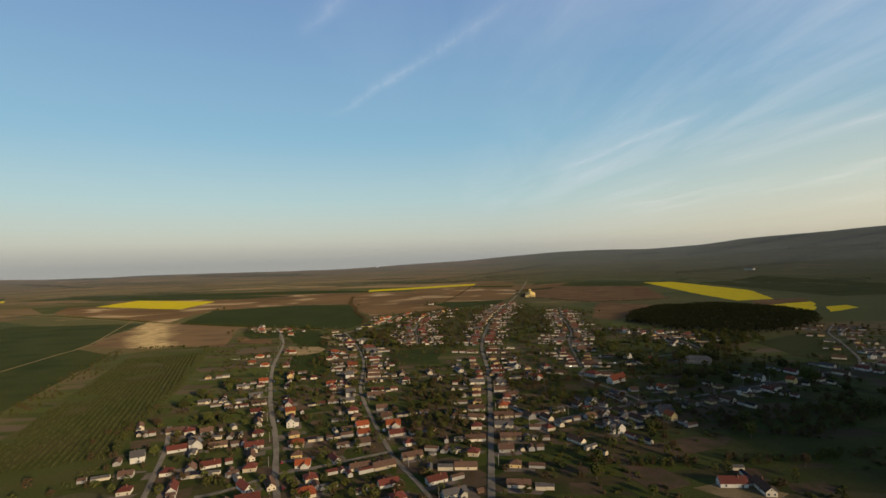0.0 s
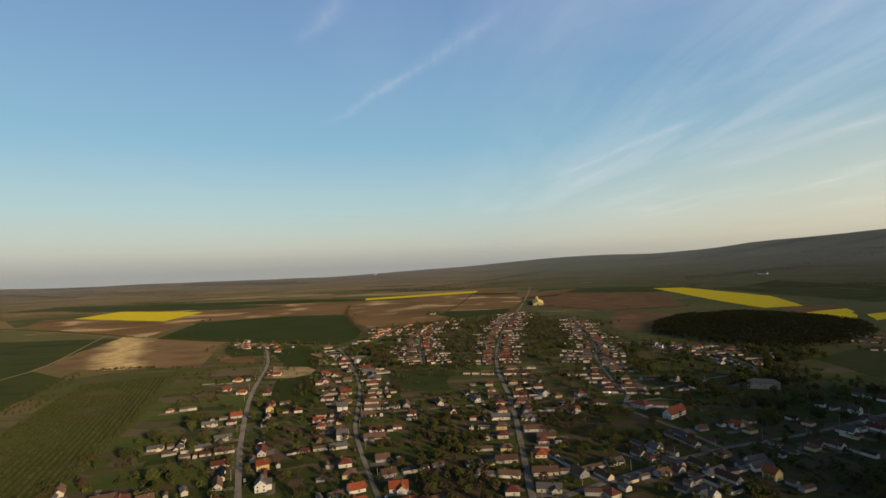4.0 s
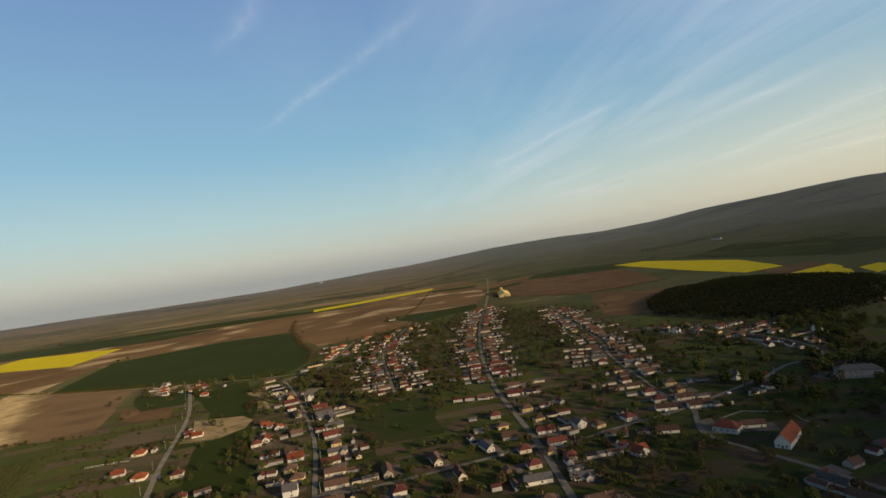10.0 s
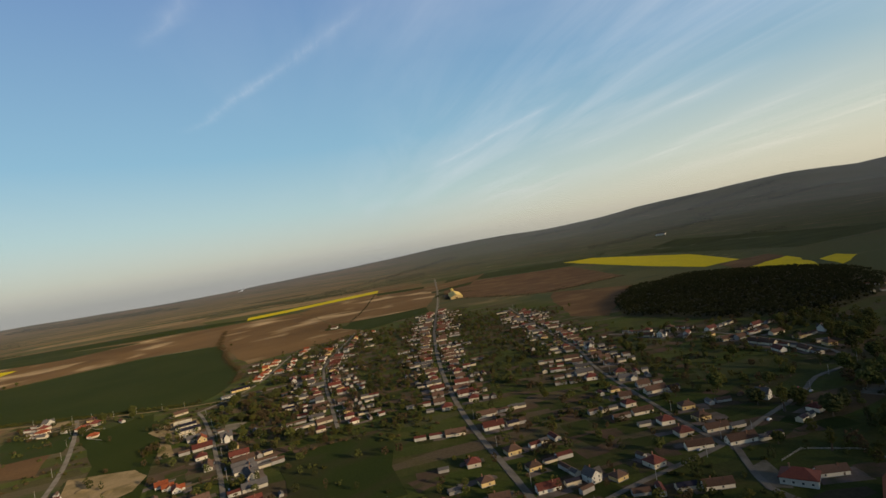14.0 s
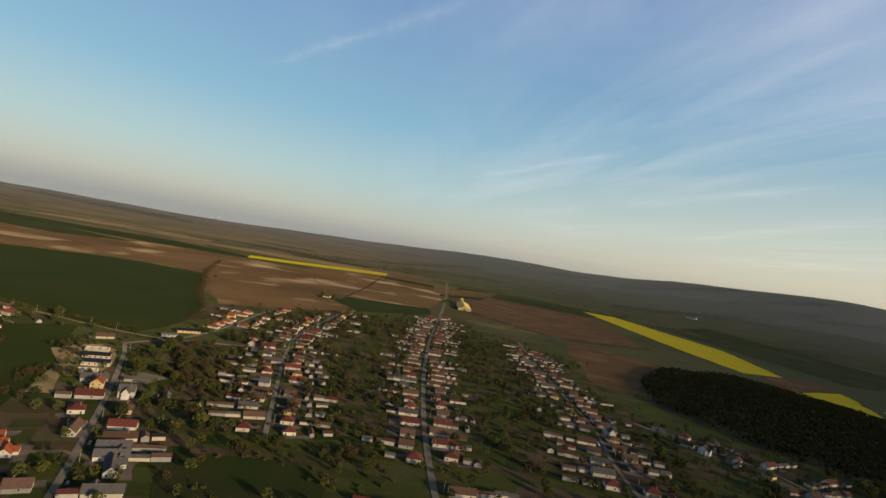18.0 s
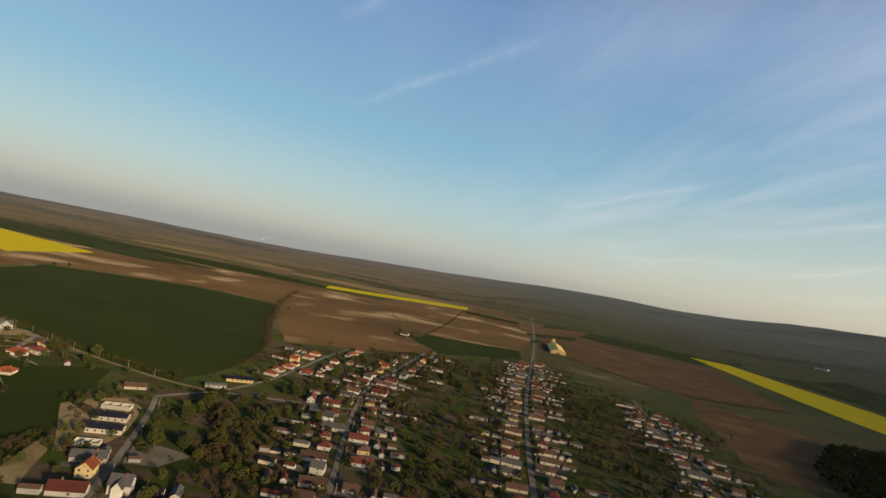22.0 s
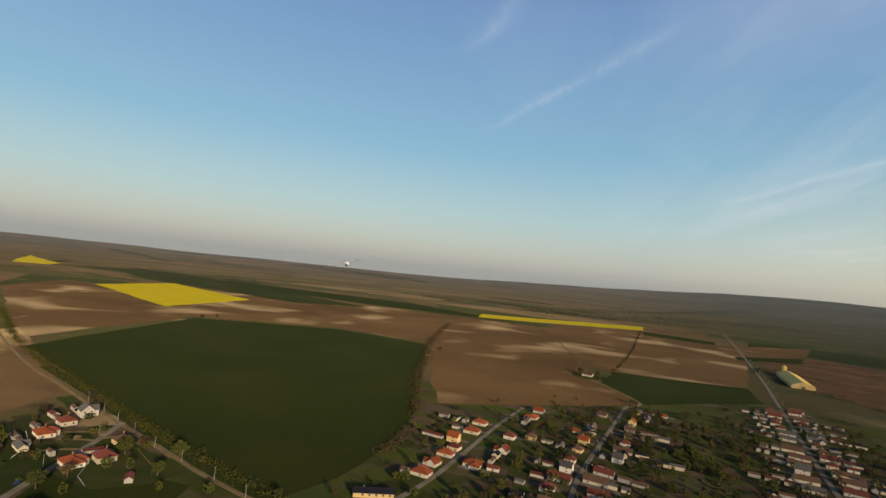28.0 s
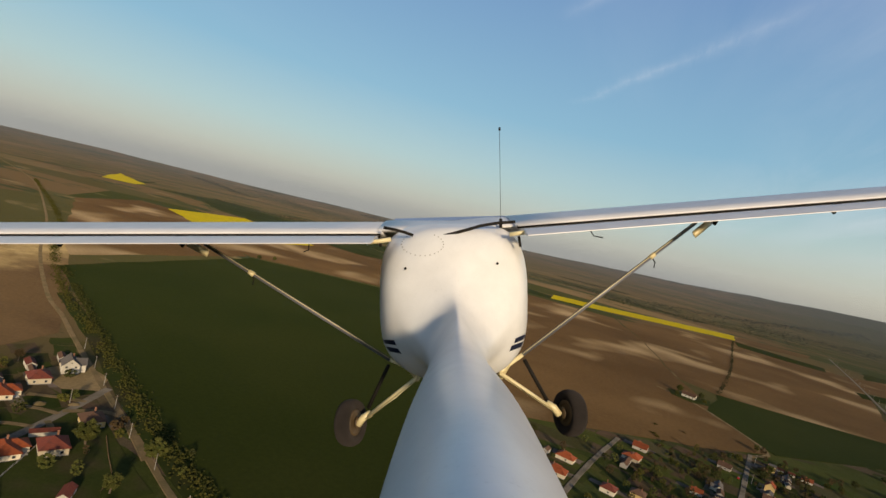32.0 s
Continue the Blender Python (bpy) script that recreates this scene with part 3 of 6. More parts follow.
field([(-400, 2790), (-257, 2860), (-30, 3010), (194, 3140), (170, 2945), (-30, 2830), (-242, 2700), (-380, 2640)], M["rape"], 0.4, "narrow strip of yellow flowering rape")
field([(1050, 2750), (1190, 2720), (1170, 2000), (1020, 1620), (895, 1600), (920, 1900)], M["rape"], 0.4, "long strip of yellow flowering rape beyond the wood")
field([(851, 1429), (967, 1478), (1056, 1509), (1017, 1431), (985, 1400), (955, 1345), (897, 1276), (880, 1340)], M["rape"], 0.4, "small yellow rape field at the edge of the wood")
field([(-800, 1800), (-960, 1860), (-1500, 2700), (-760, 2560), (-186, 2562), (-113, 2261), (-53, 1900), (14, 1622), (-33, 1580), (-77, 1553), (-128, 1516), (-205, 1466), (-240, 1560), (-330, 1890), (-540, 1925)], M["plough"], 0.15, "wide ploughed field streaked with pale sand", name="field")
field([(-50, 1900), (-110, 2260), (-180, 2560), (160, 2920), (430, 2700), (258, 2040), (216, 1892), (100, 1872), (-4, 1867)], M["plough"], 0.15, "brown ploughed field with pale sandy streaks")
field([(-68, 1768), (-70, 1796), (-44, 1810), (-20, 1800), (-20, 1764), (-40, 1752)], M["grass"], 0.3, "small green farmyard among the ploughed fields", 5.0)
field([(-18, 1790), (-2, 1864), (100, 1868), (212, 1884), (196, 1760), (132, 1715), (24, 1630), (-26, 1737)], M["wheat"], 0.3, "dark green wheat field behind the last houses")
field([(300, 2040), (440, 2680), (930, 2430), (750, 1745), (505, 1690), (420, 1780)], M["plough_dark"], 0.15, "brown ploughed field beyond the village")
field([(455, 1585), (505, 1675), (640, 1520), (575, 1450), (395, 1215), (362, 1280)], M["plough_dark"], 0.12, "grey-brown ploughed field beside the dark wood")
field([(-560, 940), (-432, 968), (-330, 640), (-262, 372), (-320, 330), (-395, 440)], M["vine"], 0.12, "vineyard on grassy ground with long rows")
field([(-1200, 1450), (-830, 1440), (-720, 1020), (-600, 940), (-440, 420), (-640, 260), (-1150, 700)], M["pasture"], 0.12, "broad light green field beside the vineyard")
field([(-372, 1180), (-285, 1185), (-235, 1040), (-165, 720), (-205, 690), (-238, 800), (-282, 1000)], M["wheat"], 0.1, "rough meadow between two village streets")
field([(-1500, 2740), (-1560, 2930), (-700, 2900), (-260, 2640), (-760, 2600)], M["wheat"], 0.2, "far green wheat field")
field([(160, 2890), (205, 3120), (430, 3150), (385, 3000)], M["plough"], 0.23, "brown strip of bare soil beside the far road")
field([(150, 2742), (163, 2895), (380, 2800), (352, 2692), (250, 2702)], M["wheat"], 0.22, "narrow green strip of young corn")
field([(326, 2412), (380, 2704), (735, 3020), (575, 2640)], M["plough"], 0.24, "brown ploughed strip beyond the barn")
field([(318, 2327), (326, 2404), (552, 2578), (490, 2430)], M["wheat"], 0.26, "narrow green strip beyond the barn")
field([(450, 2720), (530, 3000), (900, 2960), (1350, 2860), (1250, 2760), (940, 2480)], M["pasture"], 0.2, "far green pasture")
field([(1250, 1650), (1260, 2600), (1640, 2700), (1900, 1720)], M["pasture"], 0.2, "wide dark green field behind the rape")

field([(-446, 1264), (-416, 1262), (-402, 1246), (-414, 1232), (-446, 1236)], M["sand"], 0.14, "bare sandy building plot round the white house", 2.0)
field([(-260, 1086), (-250, 1112), (-234, 1122), (-214, 1108), (-196, 1056), (-198, 1022), (-216, 1016), (-236, 1048)], M["sand"], 0.16, "dusty workshop yard with spoil heaps", 3.0)
field([(510, 865), (600, 930), (673, 951), (600, 790), (548, 695), (505, 722)], M["pasture"], 0.2, "light green meadow beyond the manor park", 8.0)
field([(158, 344), (171, 330), (196, 322), (212, 332), (188, 354)], M["sand"], 0.2, "sandy farmyard at the edge of the village", 3.0)
field([(120, 372), (150, 380), (160, 350), (132, 338)], M["bed"], 0.17, "dug brown plot", 3.0)
field([(150, 420), (205, 440), (226, 420), (170, 395)], M["bed"], 0.17, "dug brown plot", 3.0)
STREETS = {
    "upper": [(-402, 1252), (-376, 1190), (-309, 999), (-260, 790), (-203, 605), (-149, 456), (-118, 360), (-70, 240)],
    "middle": [(-219, 1138), (-203, 1096), (-170, 985), (-134, 842), (-120, 764), (-111, 690), (-98, 604), (-47, 425), (-10, 330), (10, 200)],
    "lower": [(-50, 935), (-60, 1087), (-66, 1206), (-62, 1310), (-34, 1450), (-3, 1600)],
    "main": [(614, 3797), (420, 2750), (282, 2058), (194, 1660), (133, 1380), (86, 1110), (62, 900), (56, 704), (42, 520), (30, 380), (10, 160)],
    "east": [(340, 1549), (290, 1290), (254, 1060), (222, 945), (196, 790), (187, 722)],
    "church": [(194, 722), (181, 698), (168, 668), (173, 642), (182, 616), (191, 588), (202, 544)],
    "bridge": [(60, 690), (112, 706), (190, 724), (240, 744), (292, 764), (330, 786), (378, 796), (402, 830)],
    "south": [(60, 470), (114, 500), (195, 539), (293, 570), (431, 629), (620, 720)],
    "link": [(-111, 686), (-65, 685), (0, 694), (56, 704)],
    "crescent": [(-188, 1177), (-170, 1223), (-158, 1268), (-147, 1340), (-134, 1430), (-119, 1508)],
    "close": [(-219, 1138), (-206, 1156), (-188, 1177), (-160, 1186), (-127, 1192), (-66, 1206)],
    "south_lane": [(-196, 325), (-204, 352), (-223, 404), (-240, 449), (-268, 508)],
    "cross": [(-170, 352), (-154, 360), (-126, 386), (-104, 395), (-47, 425)],
    "far_lane": [(536, 680), (575, 735), (640, 850), (692, 947), (774, 1046)],
    "wood_lane": [(402, 830), (408, 880), (405, 930), (395, 985), (362, 1028), (318, 1085)],
}
for k, (key, line) in enumerate(STREETS.items()):
    strip("road", line, {"main": 4.6, "upper": 4.4, "south": 4.6, "church": 3.8, "wood_lane": 3.6}.get(key, 3.5), M["asphalt"], 0.3 + 0.012 * k, "worn grey asphalt village street with grass verges", "road")
strip("road", [(-2300, 2160), (-1700, 1930), (-1100, 1620), (-785, 1432), (-610, 1338), (-542, 1310), (-488, 1286), (-401, 1249), (-343, 1226), (-297, 1206), (-248, 1189), (-212, 1181), (-188, 1178)], 3.3, M["dirt"], 0.28, "pale dirt track along the wheat field", "track")
strip("verge", [(-604, 1349), (-479, 1296), (-400, 1259), (-343, 1234), (-295, 1215), (-251, 1199), (-226, 1193)], 11, M["grass"], 0.265, "rough grass verge between track and hedge", "verge")
field([(-398, 1206), (-388, 1226), (-366, 1228), (-330, 1212), (-298, 1200), (-306, 1176), (-326, 1156), (-368, 1164)], M["lawn"], 0.2, "green lawns round the bungalows", 3.0)
strip("road", [(-388, 1217), (-379, 1230), (-367, 1235), (-352, 1229), (-322, 1215)], 3.4, M["dirt"], 0.34, "curved dirt loop joining the street and the track", "track")
strip("road", [(-84, 1790), (-62, 1776), (-32, 1742), (16, 1636), (-5, 1592)], 4, M["dirt"], 0.28, "farm track across the ploughed field", "track")
strip("road", [(-680, 760), (-696, 880), (-706, 950), (-724, 1064), (-830, 1330), (-929, 1573)], 3.6, M["dirt"], 0.3, "pale farm track between the fields", "track")
strip("road", [(-172, 880), (-150, 886), (-132, 880)], 3.0, M["dirt"], 0.3, "dusty drive to the houses", "track")
strip("road", [(-300, 905), (-272, 884), (-238, 878)], 3.0, M["dirt"], 0.34, "dusty drive to the building land", "track")
for a, b in (((-392, 1232), (-416, 1216)), ((-386, 1214), (-408, 1204)), ((-380, 1198), (-398, 1184)), ((-382, 1206), (-362, 1196)), ((-370, 1172), (-354, 1166))):
    strip("road", [a, ((a[0] + b[0]) / 2, (a[1] + b[1]) / 2 + 1.5), b], 2.8, M["dirt"], 0.32, "pale paved drive to a bungalow", "track")


# ---- houses ----
def inside_poly(points):
    p = np.array(points, float)

    def test(x, y):
        hit = False
        for (ax, ay), (bx, by) in zip(p, np.roll(p, -1, 0)):
            if (ay > y) != (by > y) and x < (bx - ax) * (y - ay) / (by - ay) + ax:
                hit = not hit
        return hit
    return test


CROPS = [inside_poly(p) for p in (
    [(-712, 1408), (-790, 1790), (-335, 1870), (-222, 1431), (-207, 1276), (-216, 1194), (-274, 1208), (-400, 1266), (-560, 1345)],
    [(-330, 1890), (-240, 1560), (-205, 1462), (-128, 1510), (-77, 1546), (-33, 1574), (16, 1614), (-70, 1740)],
    [(-18, 1790), (100, 1868), (196, 1760), (132, 1715), (24, 1622)])]


def in_crops(x, y):
    return any(test(x, y) for test in CROPS)


def wall_block(x, y, h, rise, x0=0.0, y0=0.0):
    """Outer walls, with gables on the two ends across y where rise > 0."""
    v = [(x0 + sx * x / 2, y0 + sy * y / 2, z) for z in (-0.4, h) for sx, sy in ((-1, -1), (1, -1), (1, 1), (-1, 1))]
    f = [(0, 1, 5, 4), (1, 2, 6, 5), (2, 3, 7, 6), (3, 0, 4, 7), (0, 3, 2, 1)]
    if rise:
        v += [(x0, y0 - y / 2, h + rise), (x0, y0 + y / 2, h + rise)]
        f += [(4, 5, 8), (6, 7, 9)]
    else:
        f.append((4, 5, 6, 7))
    return v, f


def slope(x, y, h, rise, side, x0=0.0, y0=0.0, over=0.5, thick=0.22):
    """One slab of a gabled roof, from ridge to eave."""
    run = x / 2 + over
    eave = h - rise * over / (x / 2)
    v = []
    for t in (0.0, thick):
        v += [(x0, y0 - y / 2 - over, h + rise + t), (x0, y0 + y / 2 + over, h + rise + t), (x0 + side * run, y0 + y / 2 + over, eave + t), (x0 + side * run, y0 - y / 2 - over, eave + t)]
    return v, [(0, 1, 2, 3), (7, 6, 5, 4), (0, 4, 5, 1), (1, 5, 6, 2), (2, 6, 7, 3), (3, 7, 4, 0)]


def hip(x, y, h, rise, x0=0.0, y0=0.0, over=0.6, thick=0.22):
    """A hipped roof, its ridge along y."""
    a, b = x / 2 + over, y / 2 + over
    r = max(0.4, b - a)
    v = [(x0 + sx * a, y0 + sy * b, h - 0.15) for sx, sy in ((-1, -1), (1, -1), (1, 1), (-1, 1))]
    v += [(p, q, z + thick) for p, q, z in v]
    v += [(x0, y0 - r, h + rise), (x0, y0 + r, h + rise)]
    return v, [(3, 2, 1, 0), (0, 1, 5, 4), (1, 2, 6, 5), (2, 3, 7, 6), (3, 0, 4, 7), (4, 5, 8), (5, 6, 9, 8), (6, 7, 9), (7, 4, 8, 9)]


def opening(w, h, deep=0.16):
    """A window: a frame proud of the wall with a dark pane set back in it; faces +x."""
    fr = 0.12
    outer = [(-w / 2, 0), (w / 2, 0), (w / 2, h), (-w / 2, h)]
    inner = [(-w / 2 + fr, fr), (w / 2 - fr, fr), (w / 2 - fr, h - fr), (-w / 2 + fr, h - fr)]
    v = [(-0.02, *p) for p in outer] + [(deep, *p) for p in outer] + [(deep, *p) for p in inner] + [(deep * 0.35, *p) for p in inner]
    f = [(k + i, k + (i + 1) % 4, k + 4 + (i + 1) % 4, k + 4 + i) for k in (0, 4, 8) for i in range(4)] + [(12, 13, 14, 15)]
    return mesh_of("window", v, f, [M["white"], M["glass"]], [0] * 12 + [1])


def door_mesh(w=1.1, h=2.1):
    outer = [(-w / 2, 0), (w / 2, 0), (w / 2, h), (-w / 2, h)]
    inner = [(-w / 2 + 0.1, 0.02), (w / 2 - 0.1, 0.02), (w / 2 - 0.1, h - 0.1), (-w / 2 + 0.1, h - 0.1)]
    v = [(-0.02, *p) for p in outer] + [(0.14, *p) for p in outer] + [(0.14, *p) for p in inner] + [(0.06, *p) for p in inner]
    f = [(k + i, k + (i + 1) % 4, k + 4 + (i + 1) % 4, k + 4 + i) for k in (0, 4, 8) for i in range(4)] + [(12, 13, 14, 15)]
    return mesh_of("door", v, f, M["wood"])


WINDOW, SMALL, DOOR = opening(1.4, 1.5), opening(0.9, 1.0), door_mesh()


def chimney_mesh():
    v, f = [], []
    for k, (a, z) in enumerate(((0.34, -1.2), (0.34, 0.85), (0.44, 0.9), (0.44, 1.05), (0.2, 1.1), (0.18, 1.3))):
        v += [(sx * a, sy * a * 0.9, z) for sx, sy in ((-1, -1), (1, -1), (1, 1), (-1, 1))]
        if k:
            f += [(4 * k - 4 + i, 4 * k - 4 + (i + 1) % 4, 4 * k + (i + 1) % 4, 4 * k + i) for i in range(4)]
    return mesh_of("chimney", v, f + [(20, 21, 22, 23)], M["brick"])


CHIMNEY = chimney_mesh()


def put(name, me, parent, x, y, z, turn=0.0):
    ob = piece(name, me, parent)
    ob.matrix_basis = pose(x, y, z, 0, 0, turn)
    return ob


def roof_parts(h, kind, x, y, z, rise, mat, x0=0.0, y0=0.0, ridge="y"):
    turn = pose(x0, y0, 0, 0, 0, 90 if ridge == "x" else 0)
    if kind == "hip":
        v, f = hip(x, y, z, rise)
        piece("roof", mesh_of("roof", v, f, mat), h).matrix_basis = turn
    else:
        for s in (-1, 1):
            ridge_cap = [box(-0.18, 0.18, -y / 2 - 0.5, y / 2 + 0.5, z + rise + 0.1, z + rise + 0.32)] if s > 0 else []
            v, f = joined(slope(x, y, z, rise, s), *ridge_cap)
            piece("roof_slope", mesh_of("roof_slope", v, f, mat), h).matrix_basis = turn


def house(label, x, y, z, rise, kind, roof, wall, wing=None, storeys=1, terrace=False):
    """A house round its own middle, its ridge along y, its street front at -y."""
    h = thing("house", label, "house", "village houses")
    v, f = wall_block(x, y, z, rise if kind == "gable" else 0)
    plinth = box(-x / 2 - 0.06, x / 2 + 0.06, -y / 2 - 0.06, y / 2 + 0.06, -0.4, 0.45)
    piece("wall", mesh_of("wall", *joined((v, f), plinth), [wall, M["grey"]], [0] * len(f) + [1] * 6), h)
    roof_parts(h, kind, x, y, z, rise, roof)
    put("chimney", CHIMNEY, h, x * 0.12, y * 0.2, z + rise)
    for s in range(storeys):
        up = 0.95 + 2.8 * s
        for k in (-0.26, 0.26):
            put("window", WINDOW, h, k * x, -y / 2, up, -90)
        put("window", WINDOW, h, x / 2, -0.3 * y, up)
        put("window", WINDOW, h, -x / 2, -0.1 * y, up, 180)
    if kind == "gable":
        put("window", SMALL, h, 0, -y / 2, z + rise * 0.25, -90)
    put("door", DOOR, h, x / 2, 0.3 * y, 0.05)
    if wing:
        wx, wy, dx, dy = wing
        v, f = wall_block(wx, wy, z * 0.94, rise * 0.8 if kind == "gable" else 0)
        at = pose(dx, dy, 0, 0, 0, 90)
        piece("wing_wall", mesh_of("wing_wall", v, f, wall), h).matrix_basis = at
        if kind == "hip":
            v, f = hip(wx, wy, z * 0.94, rise * 0.8)
            piece("wing_roof", mesh_of("wing_roof", v, f, roof), h).matrix_basis = at
        else:
            for s in (-1, 1):
                v, f = slope(wx, wy, z * 0.94, rise * 0.8, s)
                piece("wing_roof_slope", mesh_of("wing_roof_slope", v, f, roof), h).matrix_basis = at
    if terrace:
        v, f = box(x / 2, x / 2 + 3.2, -y * 0.3, y * 0.3, -0.2, 0.25)
        piece("terrace", mesh_of("terrace", v, f, M["stone"]), h, "paved concrete terrace")
    return h


def shed_proto(label, x, y, z, rise, roof, wall):
    h = thing("shed", label, "shed", "garden sheds")
    v, f = wall_block(x, y, z, rise)
    piece("wall", mesh_of("wall", v, f, wall), h)
    for s in (-1, 1):
        v, f = slope(x, y, z, rise, s, over=0.3, thick=0.12)
        piece("roof_slope", mesh_of("roof_slope", v, f, roof), h)
    put("door", DOOR, h, x / 2, 0, 0)
    return h


HOUSES = {
    "long_old": house("long village house with weathered brown tile roof and cream walls", 7, 19, 3.2, 3.0, "gable", M["tile_old"], M["cream"]),
    "long_red": house("long village house with red tile roof and white rendered walls", 7.2, 17, 3.2, 3.1, "gable", M["tile_red"], M["white"]),
    "long_grey": house("long village house with grey slate roof and pale walls", 7, 18, 3.2, 2.8, "gable", M["tile_grey"], M["cream"], (5.5, 7, 3.5, 4.5)),
    "cube_red": house("square cottage with red pyramid tile roof and cream walls", 10, 10.5, 3.5, 3.2, "hip", M["tile_red"], M["cream"]),
    "cube_old": house("square cottage with brown hipped roof and yellow walls", 9.6, 10.4, 3.5, 3.0, "hip", M["tile_old"], M["yellow"]),
    "new_orange": house("new bungalow with bright orange hipped roof and cream walls", 10, 14.5, 3.1, 3.0, "hip", M["tile_orange"], M["cream"], (8, 9, 4.5, 2.5), terrace=True),
    "new_red": house("new bungalow with orange-red gabled roof and white walls", 9, 13, 3.2, 3.4, "gable", M["tile_orange"], M["white"], (7, 8, 4, 2)),
    "tall_white": house("two-storey white house with steep grey slate roof", 9, 11, 5.6, 4.0, "gable", M["tile_grey"], M["white"], (5, 7, 4.5, 0), storeys=2),
    "tall_orange": house("two-storey yellow house with orange tile roof", 8.5, 10.5, 5.4, 3.6, "gable", M["tile_orange"], M["yellow"], storeys=2),
    "grey_old": house("grey rendered cottage with old brown roof", 8, 12, 3.0, 3.0, "gable", M["tile_old"], M["grey"]),
}
SHEDS = [shed_proto("small timber shed with brown tile roof in a garden", 4, 6, 2.3, 1.4, M["tile_old"], M["wood"]),
         shed_proto("low white outbuilding with red tile roof", 4.5, 9, 2.5, 1.5, M["tile_red"], M["white"]),
         shed_proto("low grey outbuilding with slate roof", 4.2, 8, 2.4, 1.2, M["tile_grey"], M["grey"])]
first = set()
placed = []
lots = []


def settle(proto, x, y, turn, z=0.0, size=1.0):
    """The first of a kind is moved into place, the rest are copies."""
    m = pose(x, y, z, 0, 0, turn)
    placed.append((x, y))
    if proto in HOUSES.values():
        lots.append((x, y, turn))
    if proto.name not in first:
        first.add(proto.name)
        proto.matrix_basis = m @ Matrix.Diagonal((size, size, size, 1))
        return proto
    ob = copy_thing(proto, m)
    ob.scale = (size, size, size)
    return ob


def row(points, side, spacing, setback, kinds, keep=0.9, start=0.0, stop=1.0, sheds=0.2, along=False, size=(0.8, 1.0)):
    """Houses on one side of a street, gable ends to it, with an outbuilding behind some."""
    line = smooth_line(points, 4.0)
    total = sum((b - a).length for a, b in zip(line, line[1:]))
    done, due = 0.0, start * total + spacing * 0.5
    for a, b in zip(line, line[1:]):
        done += (b - a).length
        if done < due or done > stop * total:
            continue
        due = done + spacing * rng.uniform(0.85, 1.15)
        if rng.random() > keep:
            continue
        way = (b - a).normalized()
        out = Vector((way.y, -way.x, 0)) * side
        turn = math.degrees(math.atan2(out.y, out.x)) - 90 + rng.uniform(-9, 9)
        p = b + out * (setback + rng.uniform(-3, 5))
        if any(math.hypot(p.x - x, p.y - y) < 12 for x, y in placed):
            continue
        kind = rng.choice(kinds)
        settle(HOUSES[kind], p.x, p.y, turn + (90 if along and rng.random() < 0.6 else 0), 0, rng.uniform(*size))
        if rng.random() < sheds:
            q = p + out * rng.uniform(15, 21) + way * rng.uniform(-2.5, 2.5)
            if not in_crops(q.x, q.y) and not any(math.hypot(q.x - x, q.y - y) < 11 for x, y in placed):
                settle(rng.choice(SHEDS), q.x, q.y, turn + rng.choice((0, 0, 90)), 0, rng.uniform(0.7, 1.05))


OLD = ["long_old", "long_old", "long_red", "long_grey", "cube_red", "cube_old", "grey_old", "cube_red"]
MIXED = ["long_red", "cube_red", "new_orange", "long_old", "tall_white", "cube_old", "new_red"]
NEW = ["new_orange", "new_orange", "new_red", "tall_orange", "cube_red"]
GREY = ["long_grey", "grey_old", "tall_white", "long_old", "cube_old", "grey_old"]

# houses that stand out round the upper end of the village
settle(HOUSES["tall_white"], -436, 1250, 62, 0, 1.0)
settle(HOUSES["cube_red"], -430, 1229, 68, 0, 1.05)
settle(HOUSES["new_orange"], -421, 1205, 66, 0, 1.0)
settle(HOUSES["long_grey"], -410, 1181, 66, 0, 0.8)
settle(HOUSES["new_orange"], -363, 1177, 70, 0, 1.0)
settle(HOUSES["cube_red"], -354, 1192, 64, 0, 1.1)
settle(HOUSES["cube_old"], -368, 1219, 66, 0, 1.05)
settle(SHEDS[1], -318, 1176, 40)
settle(HOUSES["long_old"], -241, 1147, 118, 0, 0.85)

S = STREETS


def stand(kinds, spots, size=0.84):
    """Houses at spots projected from pixel positions in the camera's view, square to the nearest street."""
    dots = [(a, b) for line in STREETS.values() for a, b in zip(smooth_line(line, 9.0), smooth_line(line, 9.0)[1:])]
    for i, (x, y) in enumerate(spots):
        a, b = min(dots, key=lambda ab: (ab[0].x - x) ** 2 + (ab[0].y - y) ** 2)
        turn = math.degrees(math.atan2(b.y - a.y, b.x - a.x))
        settle(HOUSES[kinds[i % len(kinds)]], x, y, turn + (0, 90, 180)[(i * 7) % 3] + rng.uniform(-6, 6), 0, size * rng.uniform(0.94, 1.08))


placed += [(-217 + a * 10, 1075 + a * 2) for a in (-1, 0, 1)] + [(-208 + a * 10, 1054 + a * 2) for a in (-1, 0, 1)] + [(-226 + a * 8, 1097 + a * 2) for a in (-1, 0, 1)] + [(-183 + a * 9, 1226 + a * 3) for a in (-1, 0, 1)] + [(-193 + a * 7, 1192 + a * 3) for a in (-1, 0, 1)] + [(185, 666), (180, 672), (190, 660), (193, 624), (204, 632), (215, 640)] + [(-204 + a * 6, 1030) for a in (-1, 0, 1)] + [(-246, 1096), (-243, 1070)]
stand(["tall_white", "cube_old", "long_old"], [(96, 724), (110, 718), (148, 682), (146, 538), (259, 603), (93, 497)])
stand(["cube_red"], [(137, 722), (272, 734)], 0.9)
stand(["new_red", "new_orange"], [(112, 656), (57, 543), (242, 593)], 0.9)
